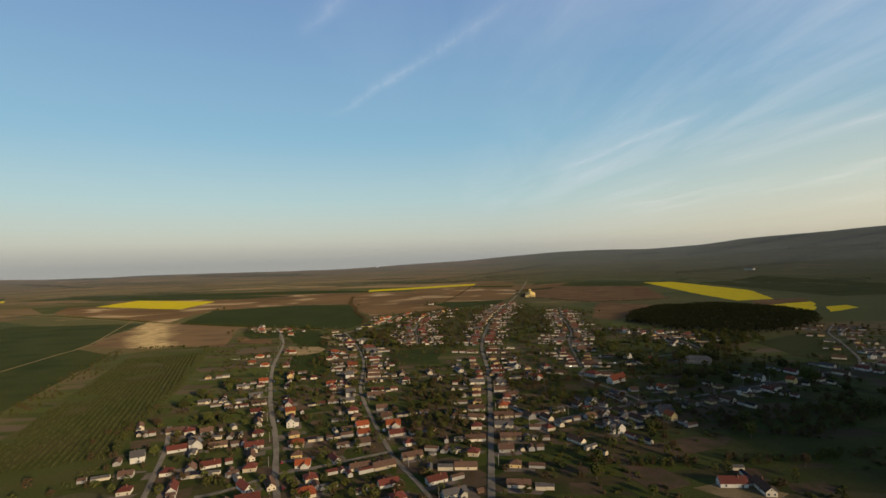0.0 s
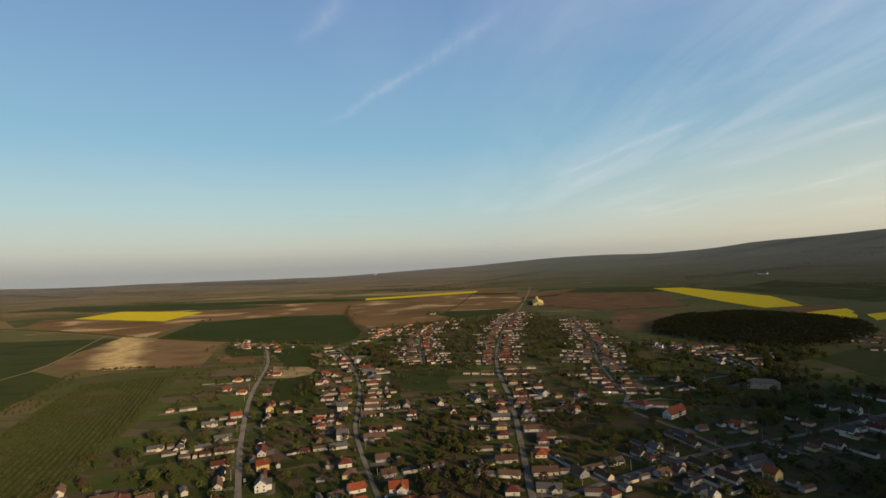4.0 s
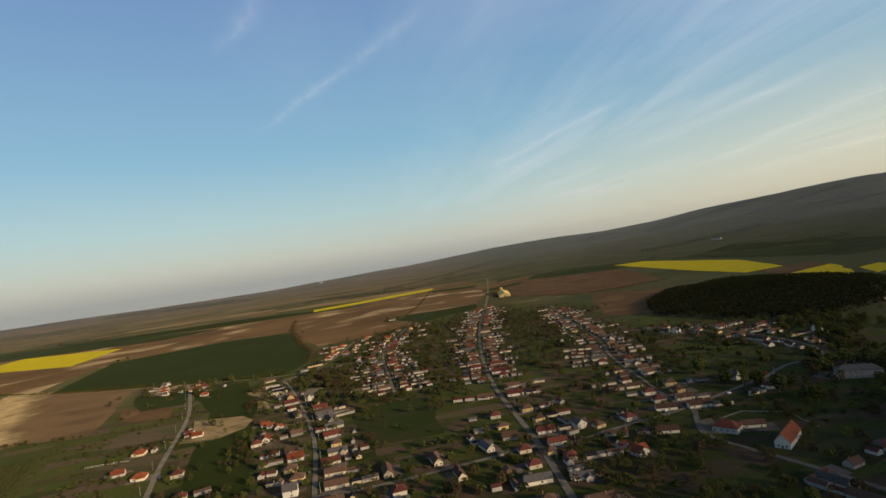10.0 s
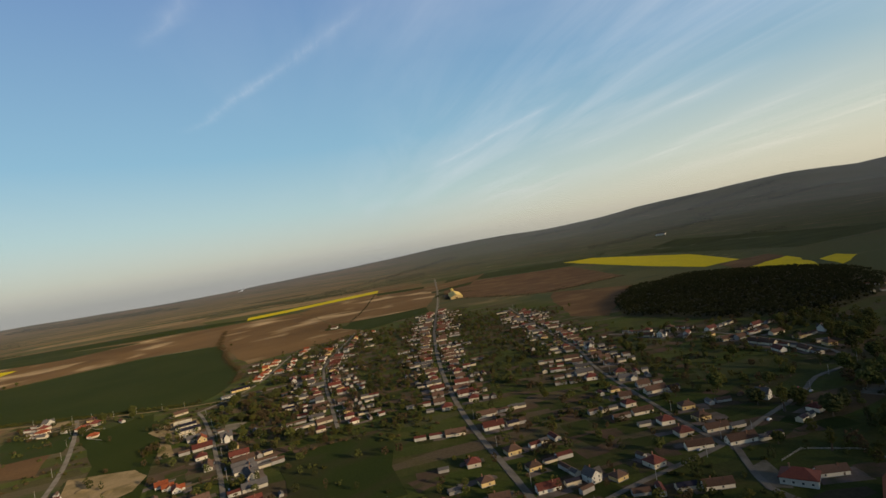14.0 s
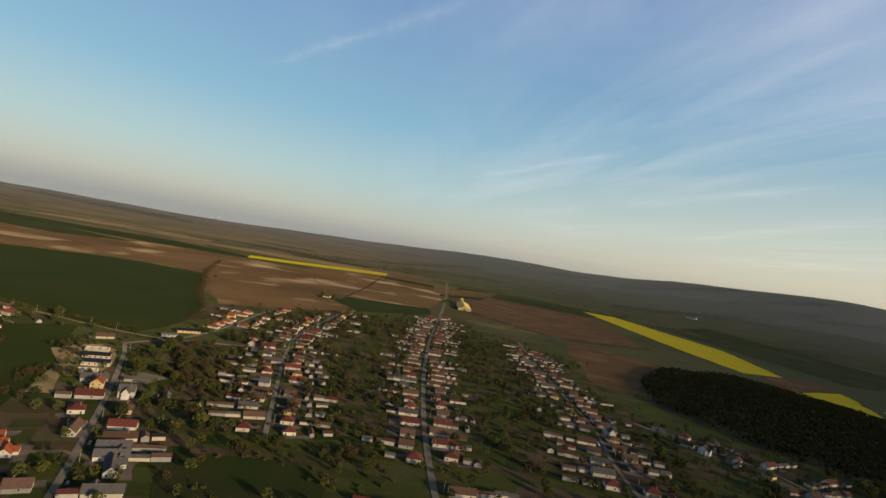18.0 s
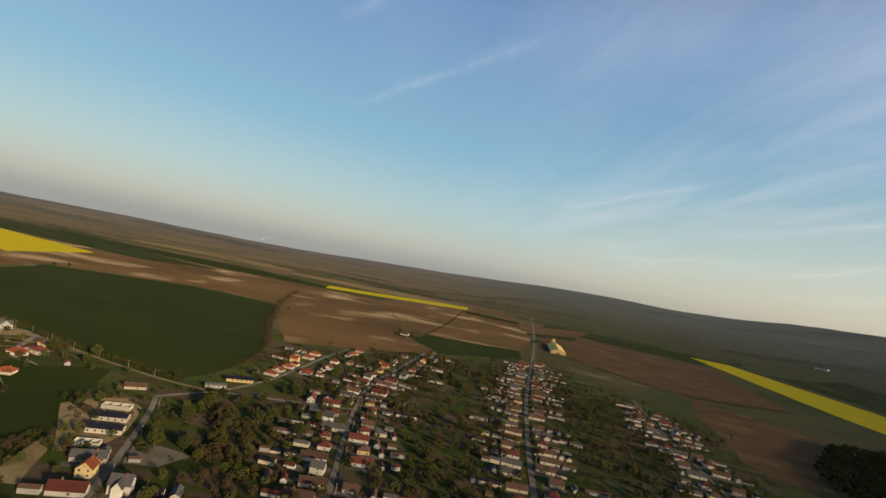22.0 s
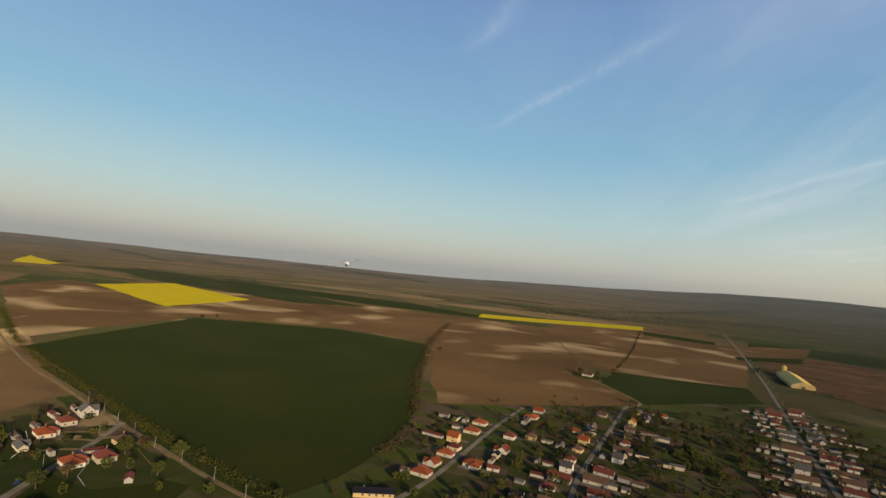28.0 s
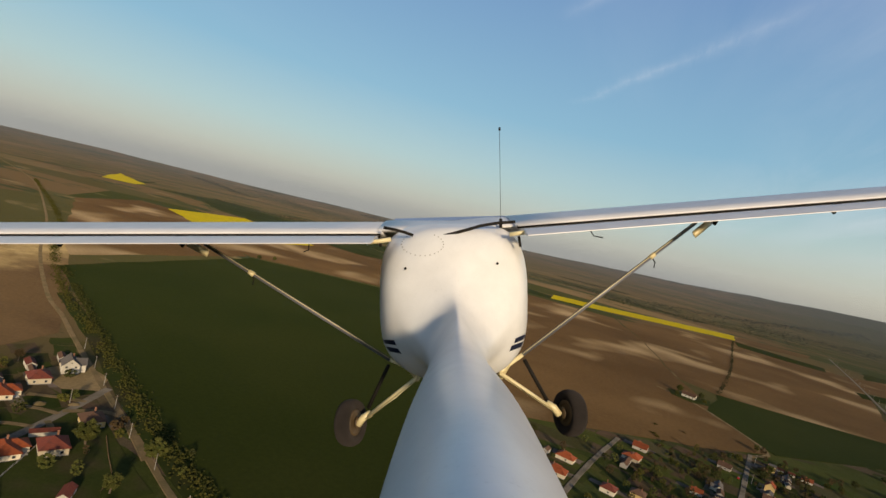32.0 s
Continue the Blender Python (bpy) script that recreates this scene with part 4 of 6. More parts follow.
stand(["long_old", "long_grey", "grey_old"], [(70, 582), (108, 519), (132, 535), (181, 553), (183, 574), (208, 588), (166, 509), (171, 495), (147, 503), (203, 664)])
stand(["cube_old", "long_grey", "tall_orange", "grey_old", "cube_old", "long_old"], [(193, 527), (210, 513), (204, 484), (246, 528), (266, 532), (286, 538), (316, 554), (360, 588), (394, 602), (446, 632), (244, 577), (105, 434), (145, 461)], 0.85)
stand(["long_old", "long_red", "cube_old", "tall_white", "long_old"], [(431, 943), (376, 866), (426, 890), (462, 893), (386, 905), (380, 938), (376, 1000), (384, 1044), (350, 1014), (428, 920), (390, 850), (447, 968)])
stand(["long_grey", "tall_orange", "long_red", "cube_red", "long_old"], [(-191, 1012), (-182, 996), (-177, 974), (-172, 945), (-159, 914)], 0.95)
stand(["tall_white", "cube_old", "long_red", "long_grey", "long_grey", "long_grey"], [(-157, 985), (-146, 954), (-136, 926), (-128, 894), (-119, 869), (-112, 843)], 0.95)
stand(["new_red"], [(-183, 886), (-174, 876), (-190, 894)], 0.7)
stand(["cube_old"], [(-325, 717)], 0.7)
stand(["long_red", "long_red"], [(-108, 1209), (-88, 1204)], 1.0)
stand(["new_orange", "cube_red", "new_red"], [(-332, 1128), (-273, 905), (-262, 899), (-308, 870), (-238, 782), (-300, 812), (-274, 794)], 0.86)
stand(["cube_red", "tall_orange", "new_red", "cube_red"], [(-215, 728), (-208, 700), (-238, 685), (-234, 662), (-196, 651)], 0.86)
stand(["long_grey", "long_red", "long_old"], [(-222, 612), (-172, 571), (-206, 577), (-254, 657)], 0.86)
stand(["cube_red", "new_red"], [(-184, 829), (-178, 838), (-176, 697), (-144, 656), (-138, 636)], 0.8)
stand(["long_old", "cube_red", "grey_old", "long_red", "tall_white"], [(-252, 488), (-238, 486), (-222, 485), (-226, 440), (-212, 447), (-195, 447), (-209, 392), (-194, 398), (-182, 404), (-247, 420), (-294, 505), (-222, 362), (-238, 390), (-190, 363)], 0.84)
stand(["long_red", "long_old", "cube_red"], [(-196, 545), (-182, 506), (-171, 475), (-163, 443), (-157, 420), (-149, 396), (-140, 362), (-124, 366), (-98, 374), (-88, 408), (-66, 392)], 0.84)
stand(["tall_orange", "tall_white", "cube_old"], [(-160, 536), (-148, 498), (-137, 468)], 0.84)
stand(["long_grey"], [(-272, 590), (-252, 589), (-230, 588)], 0.7)
stand(["long_red", "long_old"], [(184, 346), (200, 338)], 0.95)
stand(["long_grey", "grey_old", "tall_white", "long_old"], [(149, 512), (134, 496), (146, 455), (174, 484), (206, 500), (275, 540), (315, 558), (358, 578)], 0.9)
row(S["upper"], 1, 24, 15, MIXED, 0.85, 0.76, 1.0)
row(S["upper"], -1, 24, 15, MIXED, 0.85, 0.76, 1.0)
row(S["middle"], 1, 24, 15, MIXED + GREY, 0.95, 0.3, 0.62)
row(S["middle"], -1, 22, 15, ["long_grey", "long_red", "cube_old", "long_old", "tall_white"], 0.9, 0.24, 0.6)
row(S["middle"], 1, 25, 15, OLD + MIXED, 0.9, 0.62, 1.0)
row(S["middle"], -1, 25, 15, OLD + MIXED, 0.9, 0.62, 1.0)
stand(["grey_old", "long_grey", "cube_old", "tall_orange", "cube_old", "cube_red"], [(-34, 1529), (-45, 1472), (-51, 1438), (-55, 1412), (-60, 1388), (-66, 1358)], 0.82)
stand(["cube_old", "tall_orange", "grey_old", "cube_old", "cube_red", "long_old", "tall_white"], [(6, 1566), (-4, 1512), (-9, 1484), (-13, 1459), (-18, 1431), (-22, 1406), (-28, 1378)], 0.82)
stand(["new_red", "long_grey", "grey_old"], [(36, 1572), (18, 1557), (1, 1467), (-62, 1446), (-74, 1392), (-6, 1392)], 0.62)
stand(["new_red", "new_orange", "cube_old", "cube_red"], [(-101, 1499), (-105, 1469), (-101, 1400), (-119, 1390), (-119, 1350)], 0.86)
stand(["new_orange", "new_red", "cube_red"], [(-166, 1272), (-163, 1294), (-157, 1335), (-160, 1318)], 0.86)
row(S["lower"], -1, 20, 13, ["long_red", "long_old", "cube_red", "long_grey", "tall_white", "long_old"], 0.97, 0.0, 0.6)
row(S["lower"], 1, 20, 13, ["long_red", "cube_red", "long_old", "cube_old", "grey_old"], 0.97, 0.0, 0.62)
row(S["crescent"], -1, 30, 15, NEW + ["long_red"], 0.95, 0.3, 0.72, 0.3, size=(0.85, 1.0))
row(S["crescent"], 1, 36, 16, NEW + ["cube_old"], 0.9, 0.35, 0.6, 0.3, size=(0.85, 1.0))
row(S["main"], 1, 22, 14, OLD + ["tall_white"], 0.95, 0.572, 0.80)
row(S["main"], -1, 23, 14, OLD, 0.9, 0.566, 0.80)
row(S["main"], 1, 28, 14, OLD, 0.9, 0.80, 0.985, 0.2)
row(S["main"], -1, 28, 14, OLD, 0.9, 0.80, 0.985, 0.2)
row(S["east"], 1, 20, 13, OLD, 0.95, 0.08)
row(S["east"], -1, 21, 13, OLD + GREY, 0.93, 0.1)
row(S["bridge"], -1, 60, 19, GREY, 0.7, 0.5, 0.8, 0.2)
row(S["south"], 1, 44, 16, OLD + ["grey_old"], 0.92)
row(S["south"], -1, 60, 16, OLD + GREY, 0.9)
row(S["link"], 1, 36, 16, MIXED, 0.85)
row(S["link"], -1, 36, 16, OLD, 0.8)
row(S["wood_lane"], 1, 36, 14, OLD + ["long_red", "cube_old"], 0.95, 0.0, 0.95, along=True)
row(S["wood_lane"], -1, 38, 15, OLD, 0.9, 0.0, 0.9, along=True)
row(S["far_lane"], 1, 40, 18, GREY, 0.9)
row(S["far_lane"], -1, 70, 18, GREY, 0.8)


def outbuildings():
    """The low sheds, pens and lean-tos that trail behind the houses, end to end."""
    r = random.Random(4)
    sheets = {key: ([], [], []) for key in ("tile_old", "tile_red", "tile_grey", "slate")}
    for hx, hy, ht in list(lots):
        reach, side = r.uniform(8.5, 11), r.uniform(-3.2, 3.2)
        for _ in range(r.choice((0, 1, 2, 2, 3))):
            w2, l2, h2 = r.uniform(3.0, 5.2), r.uniform(5, 12), r.uniform(2.0, 3.0)
            at = pose(hx, hy, 0, 0, 0, ht) @ Vector((side + r.uniform(-0.6, 0.6), reach + l2 / 2, 0))
            reach += l2 + r.choice((0.3, 0.3, 3.0))
            if not 200 < at.y < 1700 or in_crops(at.x, at.y) or not off_road(at.x, at.y, 8) or any(math.hypot(at.x - p, at.y - q2) < 8 for p, q2 in placed if (p, q2) != (hx, hy)):
                continue
            m = pose(at.x, at.y, 0, 0, 0, ht + r.choice((0, 0, 0, 90)) + r.uniform(-4, 4))
            verts, faces, slots = sheets[r.choice(("tile_old", "tile_old", "tile_red", "tile_grey", "slate"))]
            for (sv, sf), slot in ((wall_block(w2, l2, h2, w2 * 0.3), 0), (slope(w2, l2, h2, w2 * 0.3, -1, over=0.25, thick=0.1), 1), (slope(w2, l2, h2, w2 * 0.3, 1, over=0.25, thick=0.1), 1)):
                k = len(verts)
                verts += [m @ Vector(p) for p in sv]
                faces += [tuple(i + k for i in q2) for q2 in sf]
                slots += [slot] * len(sf)
            sheds_at.append((at.x, at.y))
    for key, wall, label in (("tile_old", "grey", "low brown-roofed sheds and pens behind the houses"), ("tile_red", "white", "low red-roofed outbuildings behind the houses"), ("tile_grey", "cream", "low grey-roofed lean-tos behind the houses"), ("slate", "cream", "low dark-roofed sheds behind the houses")):
        verts, faces, slots = sheets[key]
        tagged(new("outbuildings", mesh_of("outbuildings", verts, faces, [M[wall], M[key]], slots)), label, "sheds", kind="stuff")
    placed.extend(sheds_at)


sheds_at = []
road_dots = [p for line in STREETS.values() for p in smooth_line(line, 9.0)]


def off_road(x, y, d=7.0):
    return all((x - p.x) ** 2 + (y - p.y) ** 2 > d * d for p in road_dots)


# ---- buildings that stand alone ----
def barn(x, y, turn):
    b = thing("barn", "long farm hall with a yellow sheet roof beside a silo", "barn", at=pose(x, y, 0, 0, 0, turn))
    v, f = wall_block(36, 160, 6, 6.5)
    piece("wall", mesh_of("wall", v, f, M["yellow"]), b)
    for s in (-1, 1):
        v, f = slope(36, 160, 6, 6.5, s, over=0.8)
        piece("roof_slope", mesh_of("roof_slope", v, f, M["barn"]), b, "yellow sheet roofing")
    for k in range(17):
        put("window", WINDOW, b, 18, -72 + k * 9, 2.6)
        put("window", WINDOW, b, -18, -72 + k * 9, 2.6, 180)
    v, f = box(-3, 3, -80.3, -80, 0, 4.8)
    piece("barn_door", mesh_of("barn_door", v, f, M["wood"]), b)
    bm = bmesh.new()
    bmesh.ops.create_cone(bm, cap_ends=True, segments=20, radius1=5, radius2=5, depth=18, matrix=Matrix.Translation((-3, 92, 9)))
    bmesh.ops.create_cone(bm, cap_ends=True, segments=20, radius1=5.2, radius2=0.4, depth=3, matrix=Matrix.Translation((-3, 92, 19.5)))
    t = part("silo_body", bm, M["barn"], None)
    t.matrix_basis = pose(x, y, 0, 0, 0, turn)
    t.name = "silo"
    tagged(t, "tall pale silo with a conical top behind the hall", "silo")


barn(338, 2050, -10)


def large_house(name, label, x, y, turn, w, l, h, rise, roof, wall, kind="gable", storeys=1):
    b = thing(name, label, name.replace("_", " "), at=pose(x, y, 0, 0, 0, turn))
    v, f = wall_block(w, l, h, rise if kind == "gable" else 0)
    piece("wall", mesh_of("wall", v, f, wall), b)
    roof_parts(b, kind, w, l, h, rise, roof)
    for s in range(storeys):
        for k in range(int(l / 4.2)):
            yy = -l / 2 + 2.4 + k * 4.2
            put("window", WINDOW, b, w / 2, yy, 1.1 + 3.2 * s)
            put("window", WINDOW, b, -w / 2, yy, 1.1 + 3.2 * s, 180)
        for k in (-0.25, 0.25):
            put("window", WINDOW, b, k * w, -l / 2, 1.1 + 3.2 * s, -90)
    put("door", DOOR, b, 0, -l / 2, 0.05, -90)
    put("chimney", CHIMNEY, b, 0.8, l * 0.25, h + rise)
    return b


large_house("school", "long old school building with steep red tile roof", 204, 632, -52, 9, 28, 4.4, 5.0, M["tile_orange"], M["white"])
large_house("village_hall", "broad white hall with hipped red tile roof", 185, 666, 38, 12, 17, 4.0, 3.8, M["tile_red"], M["white"], "hip")
large_house("manor", "grey two-storey manor among dark trees", 346, 722, 62, 11, 32, 6.6, 4.2, M["tile_grey"], M["grey"], "hip", 2)
large_house("manor_wing", "grey-roofed side wing of the manor", 368, 738, -28, 10, 20, 6.0, 3.8, M["tile_grey"], M["grey"], "hip", 2)
for x, y in ((-217, 1075), (-208, 1054)):
    large_house("workshop", "low hall with cream walls and dark grey roof", x, y, 104, 9.5, 21, 3.4, 1.7, M["slate"], M["cream"])


def shell_building(x, y, turn, w, l):
    """An unfinished building: walls and inner walls without a roof."""
    b = thing("unfinished_building", "roofless unfinished building with bare pale block walls", "building", at=pose(x, y, 0, 0, 0, turn))
    for x0, x1, y0, y1 in ((-w / 2, w / 2, -l / 2, -l / 2 + 0.4), (-w / 2, w / 2, l / 2 - 0.4, l / 2), (-w / 2, -w / 2 + 0.4, -l / 2 + 0.4, l / 2 - 0.4), (w / 2 - 0.4, w / 2, -l / 2 + 0.4, l / 2 - 0.4), (-w / 2 + 0.4, w / 2 - 0.4, -l / 6, -l / 6 + 0.3), (-w / 2 + 0.4, w / 2 - 0.4, l / 6, l / 6 + 0.3)):
        v, f = box(x0, x1, y0, y1, -0.3, 3.0)
        piece("wall", mesh_of("wall", v, f, M["cream"]), b)
    v, f = box(-w / 2 + 0.4, w / 2 - 0.4, -l / 2 + 0.4, l / 2 - 0.4, -0.3, 0.15)
    piece("floor_slab", mesh_of("floor_slab", v, f, M["stone"]), b)
    for k in range(4):
        put("window", WINDOW, b, w / 2, -l / 2 + 3 + k * (l - 6) / 3, 1.0)


shell_building(-226, 1097, 104, 8.5, 19)
shell_building(-204, 1030, 104, 7.5, 14)
large_house("farmhouse", "lonely white farmhouse out in the fields", -45, 1780, 70, 8, 16, 3.4, 3.0, M["tile_old"], M["white"])
large_house("farmstead", "far white farm building on the slope", 1700, 2900, 30, 14, 50, 6, 4, M["tile_grey"], M["white"]).location.z = hill(1700, 2900)
large_house("storage_hall", "long low hall with yellow walls and dark roof", -183, 1226, 112, 8, 25, 3.0, 1.6, M["slate"], M["yellow"])
large_house("garage_row", "white flat-looking garage row beside the lane", -193, 1192, 116, 6, 18, 3.0, 1.0, M["tile_grey"], M["white"])


outbuildings()


def far_houses():
    """Houses past the reach of the flight, joined street by street: too far to tell apart singly."""
    for label, test in (("far village houses along the north end of the main street", lambda x, y: y > 1120 and x > 10),
                        ("far village houses along the lanes beside the dark wood", lambda x, y: x > 285 and y <= 1120)):
        verts, faces, slots, mats = [], [], [], []
        for ob in [o for o in scene.objects if o.get("category") == "house" and o.parent is None and test(*o.matrix_basis.translation.xy)]:
            for child in list(ob.children):
                m = ob.matrix_basis @ child.matrix_basis
                k = len(verts)
                verts += [m @ v.co for v in child.data.vertices]
                for p in child.data.polygons:
                    mat = child.data.materials[p.material_index]
                    if mat not in mats:
                        mats.append(mat)
                    faces.append(tuple(i + k for i in p.vertices))
                    slots.append(mats.index(mat))
                bpy.data.objects.remove(child)
            bpy.data.objects.remove(ob)
        tagged(new("houses", mesh_of("houses", verts, faces, mats, slots)), label, "houses", kind="stuff")


far_houses()


def plots():
    """Trodden yards beside the houses and long garden strips behind them."""
    r = random.Random(77)
    sheets = {"yard": ([], []), "bed": ([], []), "lawn": ([], []), "grass": ([], [])}
    step = 0

    def patch(key, m, x0, x1, y0, y1):
        nonlocal step
        step += 1
        verts, faces = sheets[key]
        k = len(verts)
        rim = [(x0, y0), ((x0 + x1) / 2, y0), (x1, y0), (x1, (y0 + y1) / 2), (x1, y1), ((x0 + x1) / 2, y1), (x0, y1), (x0, (y0 + y1) / 2)]
        verts += [m @ Vector((x + r.uniform(-0.9, 0.9), y + r.uniform(-1.4, 1.4), 0.03 + 0.0007 * (step % 90))) for x, y in rim]
        faces.append(tuple(range(k, k + 8)))

    for x, y, turn in lots:
        m = pose(x, y, 0, 0, 0, turn)
        a = r.uniform(5.5, 8)
        patch("yard", m, 3.0, 3.0 + a, -r.uniform(8, 12), r.uniform(8, 18))
        if r.random() < 0.4:
            patch("yard", m, -5, 5, 8, r.uniform(14, 24))
        y0 = r.uniform(13, 20)
        for _ in range(3):
            y1 = y0 + r.uniform(9, 22)
            patch(r.choice(("lawn", "grass", "lawn", "grass", "bed") if x < -190 else ("bed", "lawn", "lawn", "grass", "bed")), m, -r.uniform(5, 8), r.uniform(7, 11), y0, y1)
            y0 = y1 + 0.5
    for key, (verts, faces) in sheets.items():
        label = {"yard": "trodden dusty yards beside the houses", "bed": "dug brown vegetable plots", "lawn": "green garden lawns", "grass": "rough grass strips in the gardens"}[key]
        tagged(new("garden_ground", mesh_of("garden_ground", verts, faces, M[key])), label, "garden", kind="structure")


plots()


# ---- trees ----
def tree(label, height, spread, mat, seed, count=150, tall=1.0, size=0.9):
    t = thing("tree", label, "tree", "village trees")
    g = random.Random(seed)
    bm = bmesh.new()
    trunk = height * 0.42
    rings = []
    for k in range(4):
        r = height * 0.035 * (1.4 - k * 0.3)
        c = Vector((0.12 * math.sin(k * 2.0 + seed), 0.1 * math.cos(k + seed), -0.3 + trunk * k / 3))
        rings.append([bm.verts.new(c + Vector((r * math.cos(a), r * math.sin(a), 0))) for a in (i * math.pi / 3 for i in range(6))])
    for a, b in zip(rings, rings[1:]):
        for i in range(6):
            bm.faces.new((a[i], a[(i + 1) % 6], b[(i + 1) % 6], b[i]))
    tips = []
    for k in range(7):
        a = k * 2.4 + seed
        tip = Vector((math.cos(a) * spread * g.uniform(0.35, 0.75), math.sin(a) * spread * g.uniform(0.35, 0.75), height * g.uniform(0.45, 0.85)))
        tips.append(tip)
        foot = Vector((0, 0, trunk * g.uniform(0.6, 1.0)))
        side = Vector((-math.sin(a), math.cos(a), 0)) * height * 0.014
        up = Vector((0, 0, height * 0.014))
        q = [bm.verts.new(v) for v in (foot + side, foot - side, foot + up * 2, tip)]
        for i, j, k2 in ((0, 1, 3), (1, 2, 3), (2, 0, 3)):
            bm.faces.new((q[i], q[j], q[k2]))
    part("trunk", bm, M["bark"], t)
    centres, sizes = [], []
    while len(centres) < count:
        p = Vector((g.uniform(-1, 1), g.uniform(-1, 1), g.uniform(-1, 1)))
        if not 0.25 < p.length < 1:
            continue
        lump = 1 + 0.3 * noise.noise(p * 2.2 + Vector((seed, 0, 0)))
        c = Vector((p.x * spread * lump, p.y * spread * lump, height * 0.62 + p.z * height * 0.36 * lump * tall))
        near = min((c - q).length for q in tips)
        if near > spread * 0.62 and g.random() < 0.6:
            continue
        centres.append(tuple(c))
        sizes.append(size * g.uniform(0.55, 1.25) * spread / 3.2)
    piece("crown", clumps("crown", centres, sizes, mat, seed), t)
    return t


TREES = [
    tree("round garden tree with fresh green leaves", 8, 3.3, M["leaf"], 3, 150),
    tree("fruit tree with yellow-green spring leaves", 6.5, 2.7, M["leaf_gold"], 5, 130),
    tree("broad dark green leafy tree", 10, 4.2, M["leaf_dark"], 8, 170),
    tree("budding tree with brownish twigs", 8.5, 3.2, M["twig"], 11, 150, size=0.6),
    tree("tall slender poplar with yellow-green leaves", 15, 2.4, M["leaf_gold"], 14, 130, 1.15),
    tree("old broad tree with mixed spring leaves", 11, 4.6, M["leaf"], 17, 150),
    tree("small dark green garden conifer", 9, 1.9, M["leaf_dark"], 21, 90, 1.1),
]
WEIGHT = [0, 0, 0, 1, 1, 2, 2, 2, 3, 3, 5, 5, 6]


def clear_of(x, y, d):
    return all((x - a) ** 2 + (y - b) ** 2 > d * d for a, b in placed)


grown = []


def plant(k, x, y, size=1.0):
    grown.append((x, y))
    settle_tree(TREES[k], x, y, size)


def settle_tree(proto, x, y, size):
    m = pose(x, y, 0, 0, 0, rng.uniform(0, 360))
    if proto.name not in first:
        first.add(proto.name)
        proto.matrix_basis = m @ Matrix.Diagonal((size, size, size, 1))
    else:
        copy_thing(proto, m).scale = (size, size, size * rng.uniform(0.85, 1.15))


def scatter(n, x0, x1, y0, y1, kinds=WEIGHT, d=10, low=0.65, high=1.15, inside=None):
    made = tries = 0
    while made < n and tries < n * 30:
        tries += 1
        x, y = rng.uniform(x0, x1), rng.uniform(y0, y1)
        if inside and not inside(x, y):
            continue
        if clear_of(x, y, d) and off_road(x, y) and not in_crops(x, y):
            plant(rng.choice(kinds), x, y, rng.uniform(low, high))
            made += 1


# gardens behind the streets, the park round the manor, odd trees at the field edges
scatter(34, -180, -70, 930, 1260)
scatter(22, -300, -150, 420, 680)
scatter(22, -120, 20, 420, 700)
scatter(24, -40, 90, 940, 1560)
scatter(24, 100, 260, 800, 1500)
scatter(56, 250, 440, 560, 830, [0, 2, 2, 5, 5, 6, 4, 1], 9, 0.9, 1.5)
scatter(26, 90, 420, 320, 560, [2, 2, 0, 5, 3, 6])
scatter(6, -480, -290, 1120, 1240)
scatter(14, 280, 420, 850, 1100)
scatter(10, 430, 470, 840, 960, [4, 5, 1], 8, 1.0, 1.4)
for x, y, k, s in ((227, 684, 4, 1.0), (212, 706, 5, 0.8), (152, 738, 0, 1.1), (-140, 1036, 1, 1.2), (-780, 1800, 2, 0.8), (-770, 1830, 5, 0.7), (-300, 1830, 2, 0.6), (-30, 1792, 2, 0.8), (-60, 1772, 0, 0.8), (-56, 1796, 5, 0.8), (-28, 1768, 1, 0.9)):
    plant(k, x, y, s)


# ---- greenery that nobody could count ----
def stuff(name, centres, sizes, mat, label, category, seed, flat=0.8):
    return tagged(new(name, clumps(name, centres, sizes, mat, seed, flat)), label, category, kind="stuff")


g = np.random.default_rng(5)


WOOD = [(408, 1190), (470, 1320), (590, 1450), (650, 1450), (780, 1500), (830, 1330), (830, 1180), (750, 1040), (650, 985), (540, 955), (460, 1030)]
field(WOOD, M["floor"], 0.1, "dark woodland floor", name="wood_ground", category="ground")


def woodland():
    test = inside_poly(WOOD)

    def top(x, y):
        return 9.5 + 2.5 * noise.noise(Vector((x, y, 0)) * 0.02) + 15 * math.exp(-(((x - 680) / 160) ** 2 + ((y - 1210) / 180) ** 2))
    centres, sizes = [], []
    while len(centres) < 42000:
        x, y = g.uniform(400, 910), g.uniform(900, 1510)
        if not test(x, y):
            continue
        h = top(x, y) + g.uniform(-1.5, 1.5)
        for _ in range(8):
            d = g.normal(0, 1.5, 2)
            centres.append((x + d[0], y + d[1], h - 0.22 * (d[0] ** 2 + d[1] ** 2) - g.uniform(0, 1.4)))
            sizes.append(g.uniform(0.5, 1.3))
    for _ in range(6000):
        x, y = g.uniform(400, 910), g.uniform(900, 1510)
        if test(x, y):
            centres.append((x, y, g.uniform(1, top(x, y) - 3)))
            sizes.append(g.uniform(1.5, 3.2))
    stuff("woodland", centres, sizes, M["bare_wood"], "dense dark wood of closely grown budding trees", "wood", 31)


woodland()


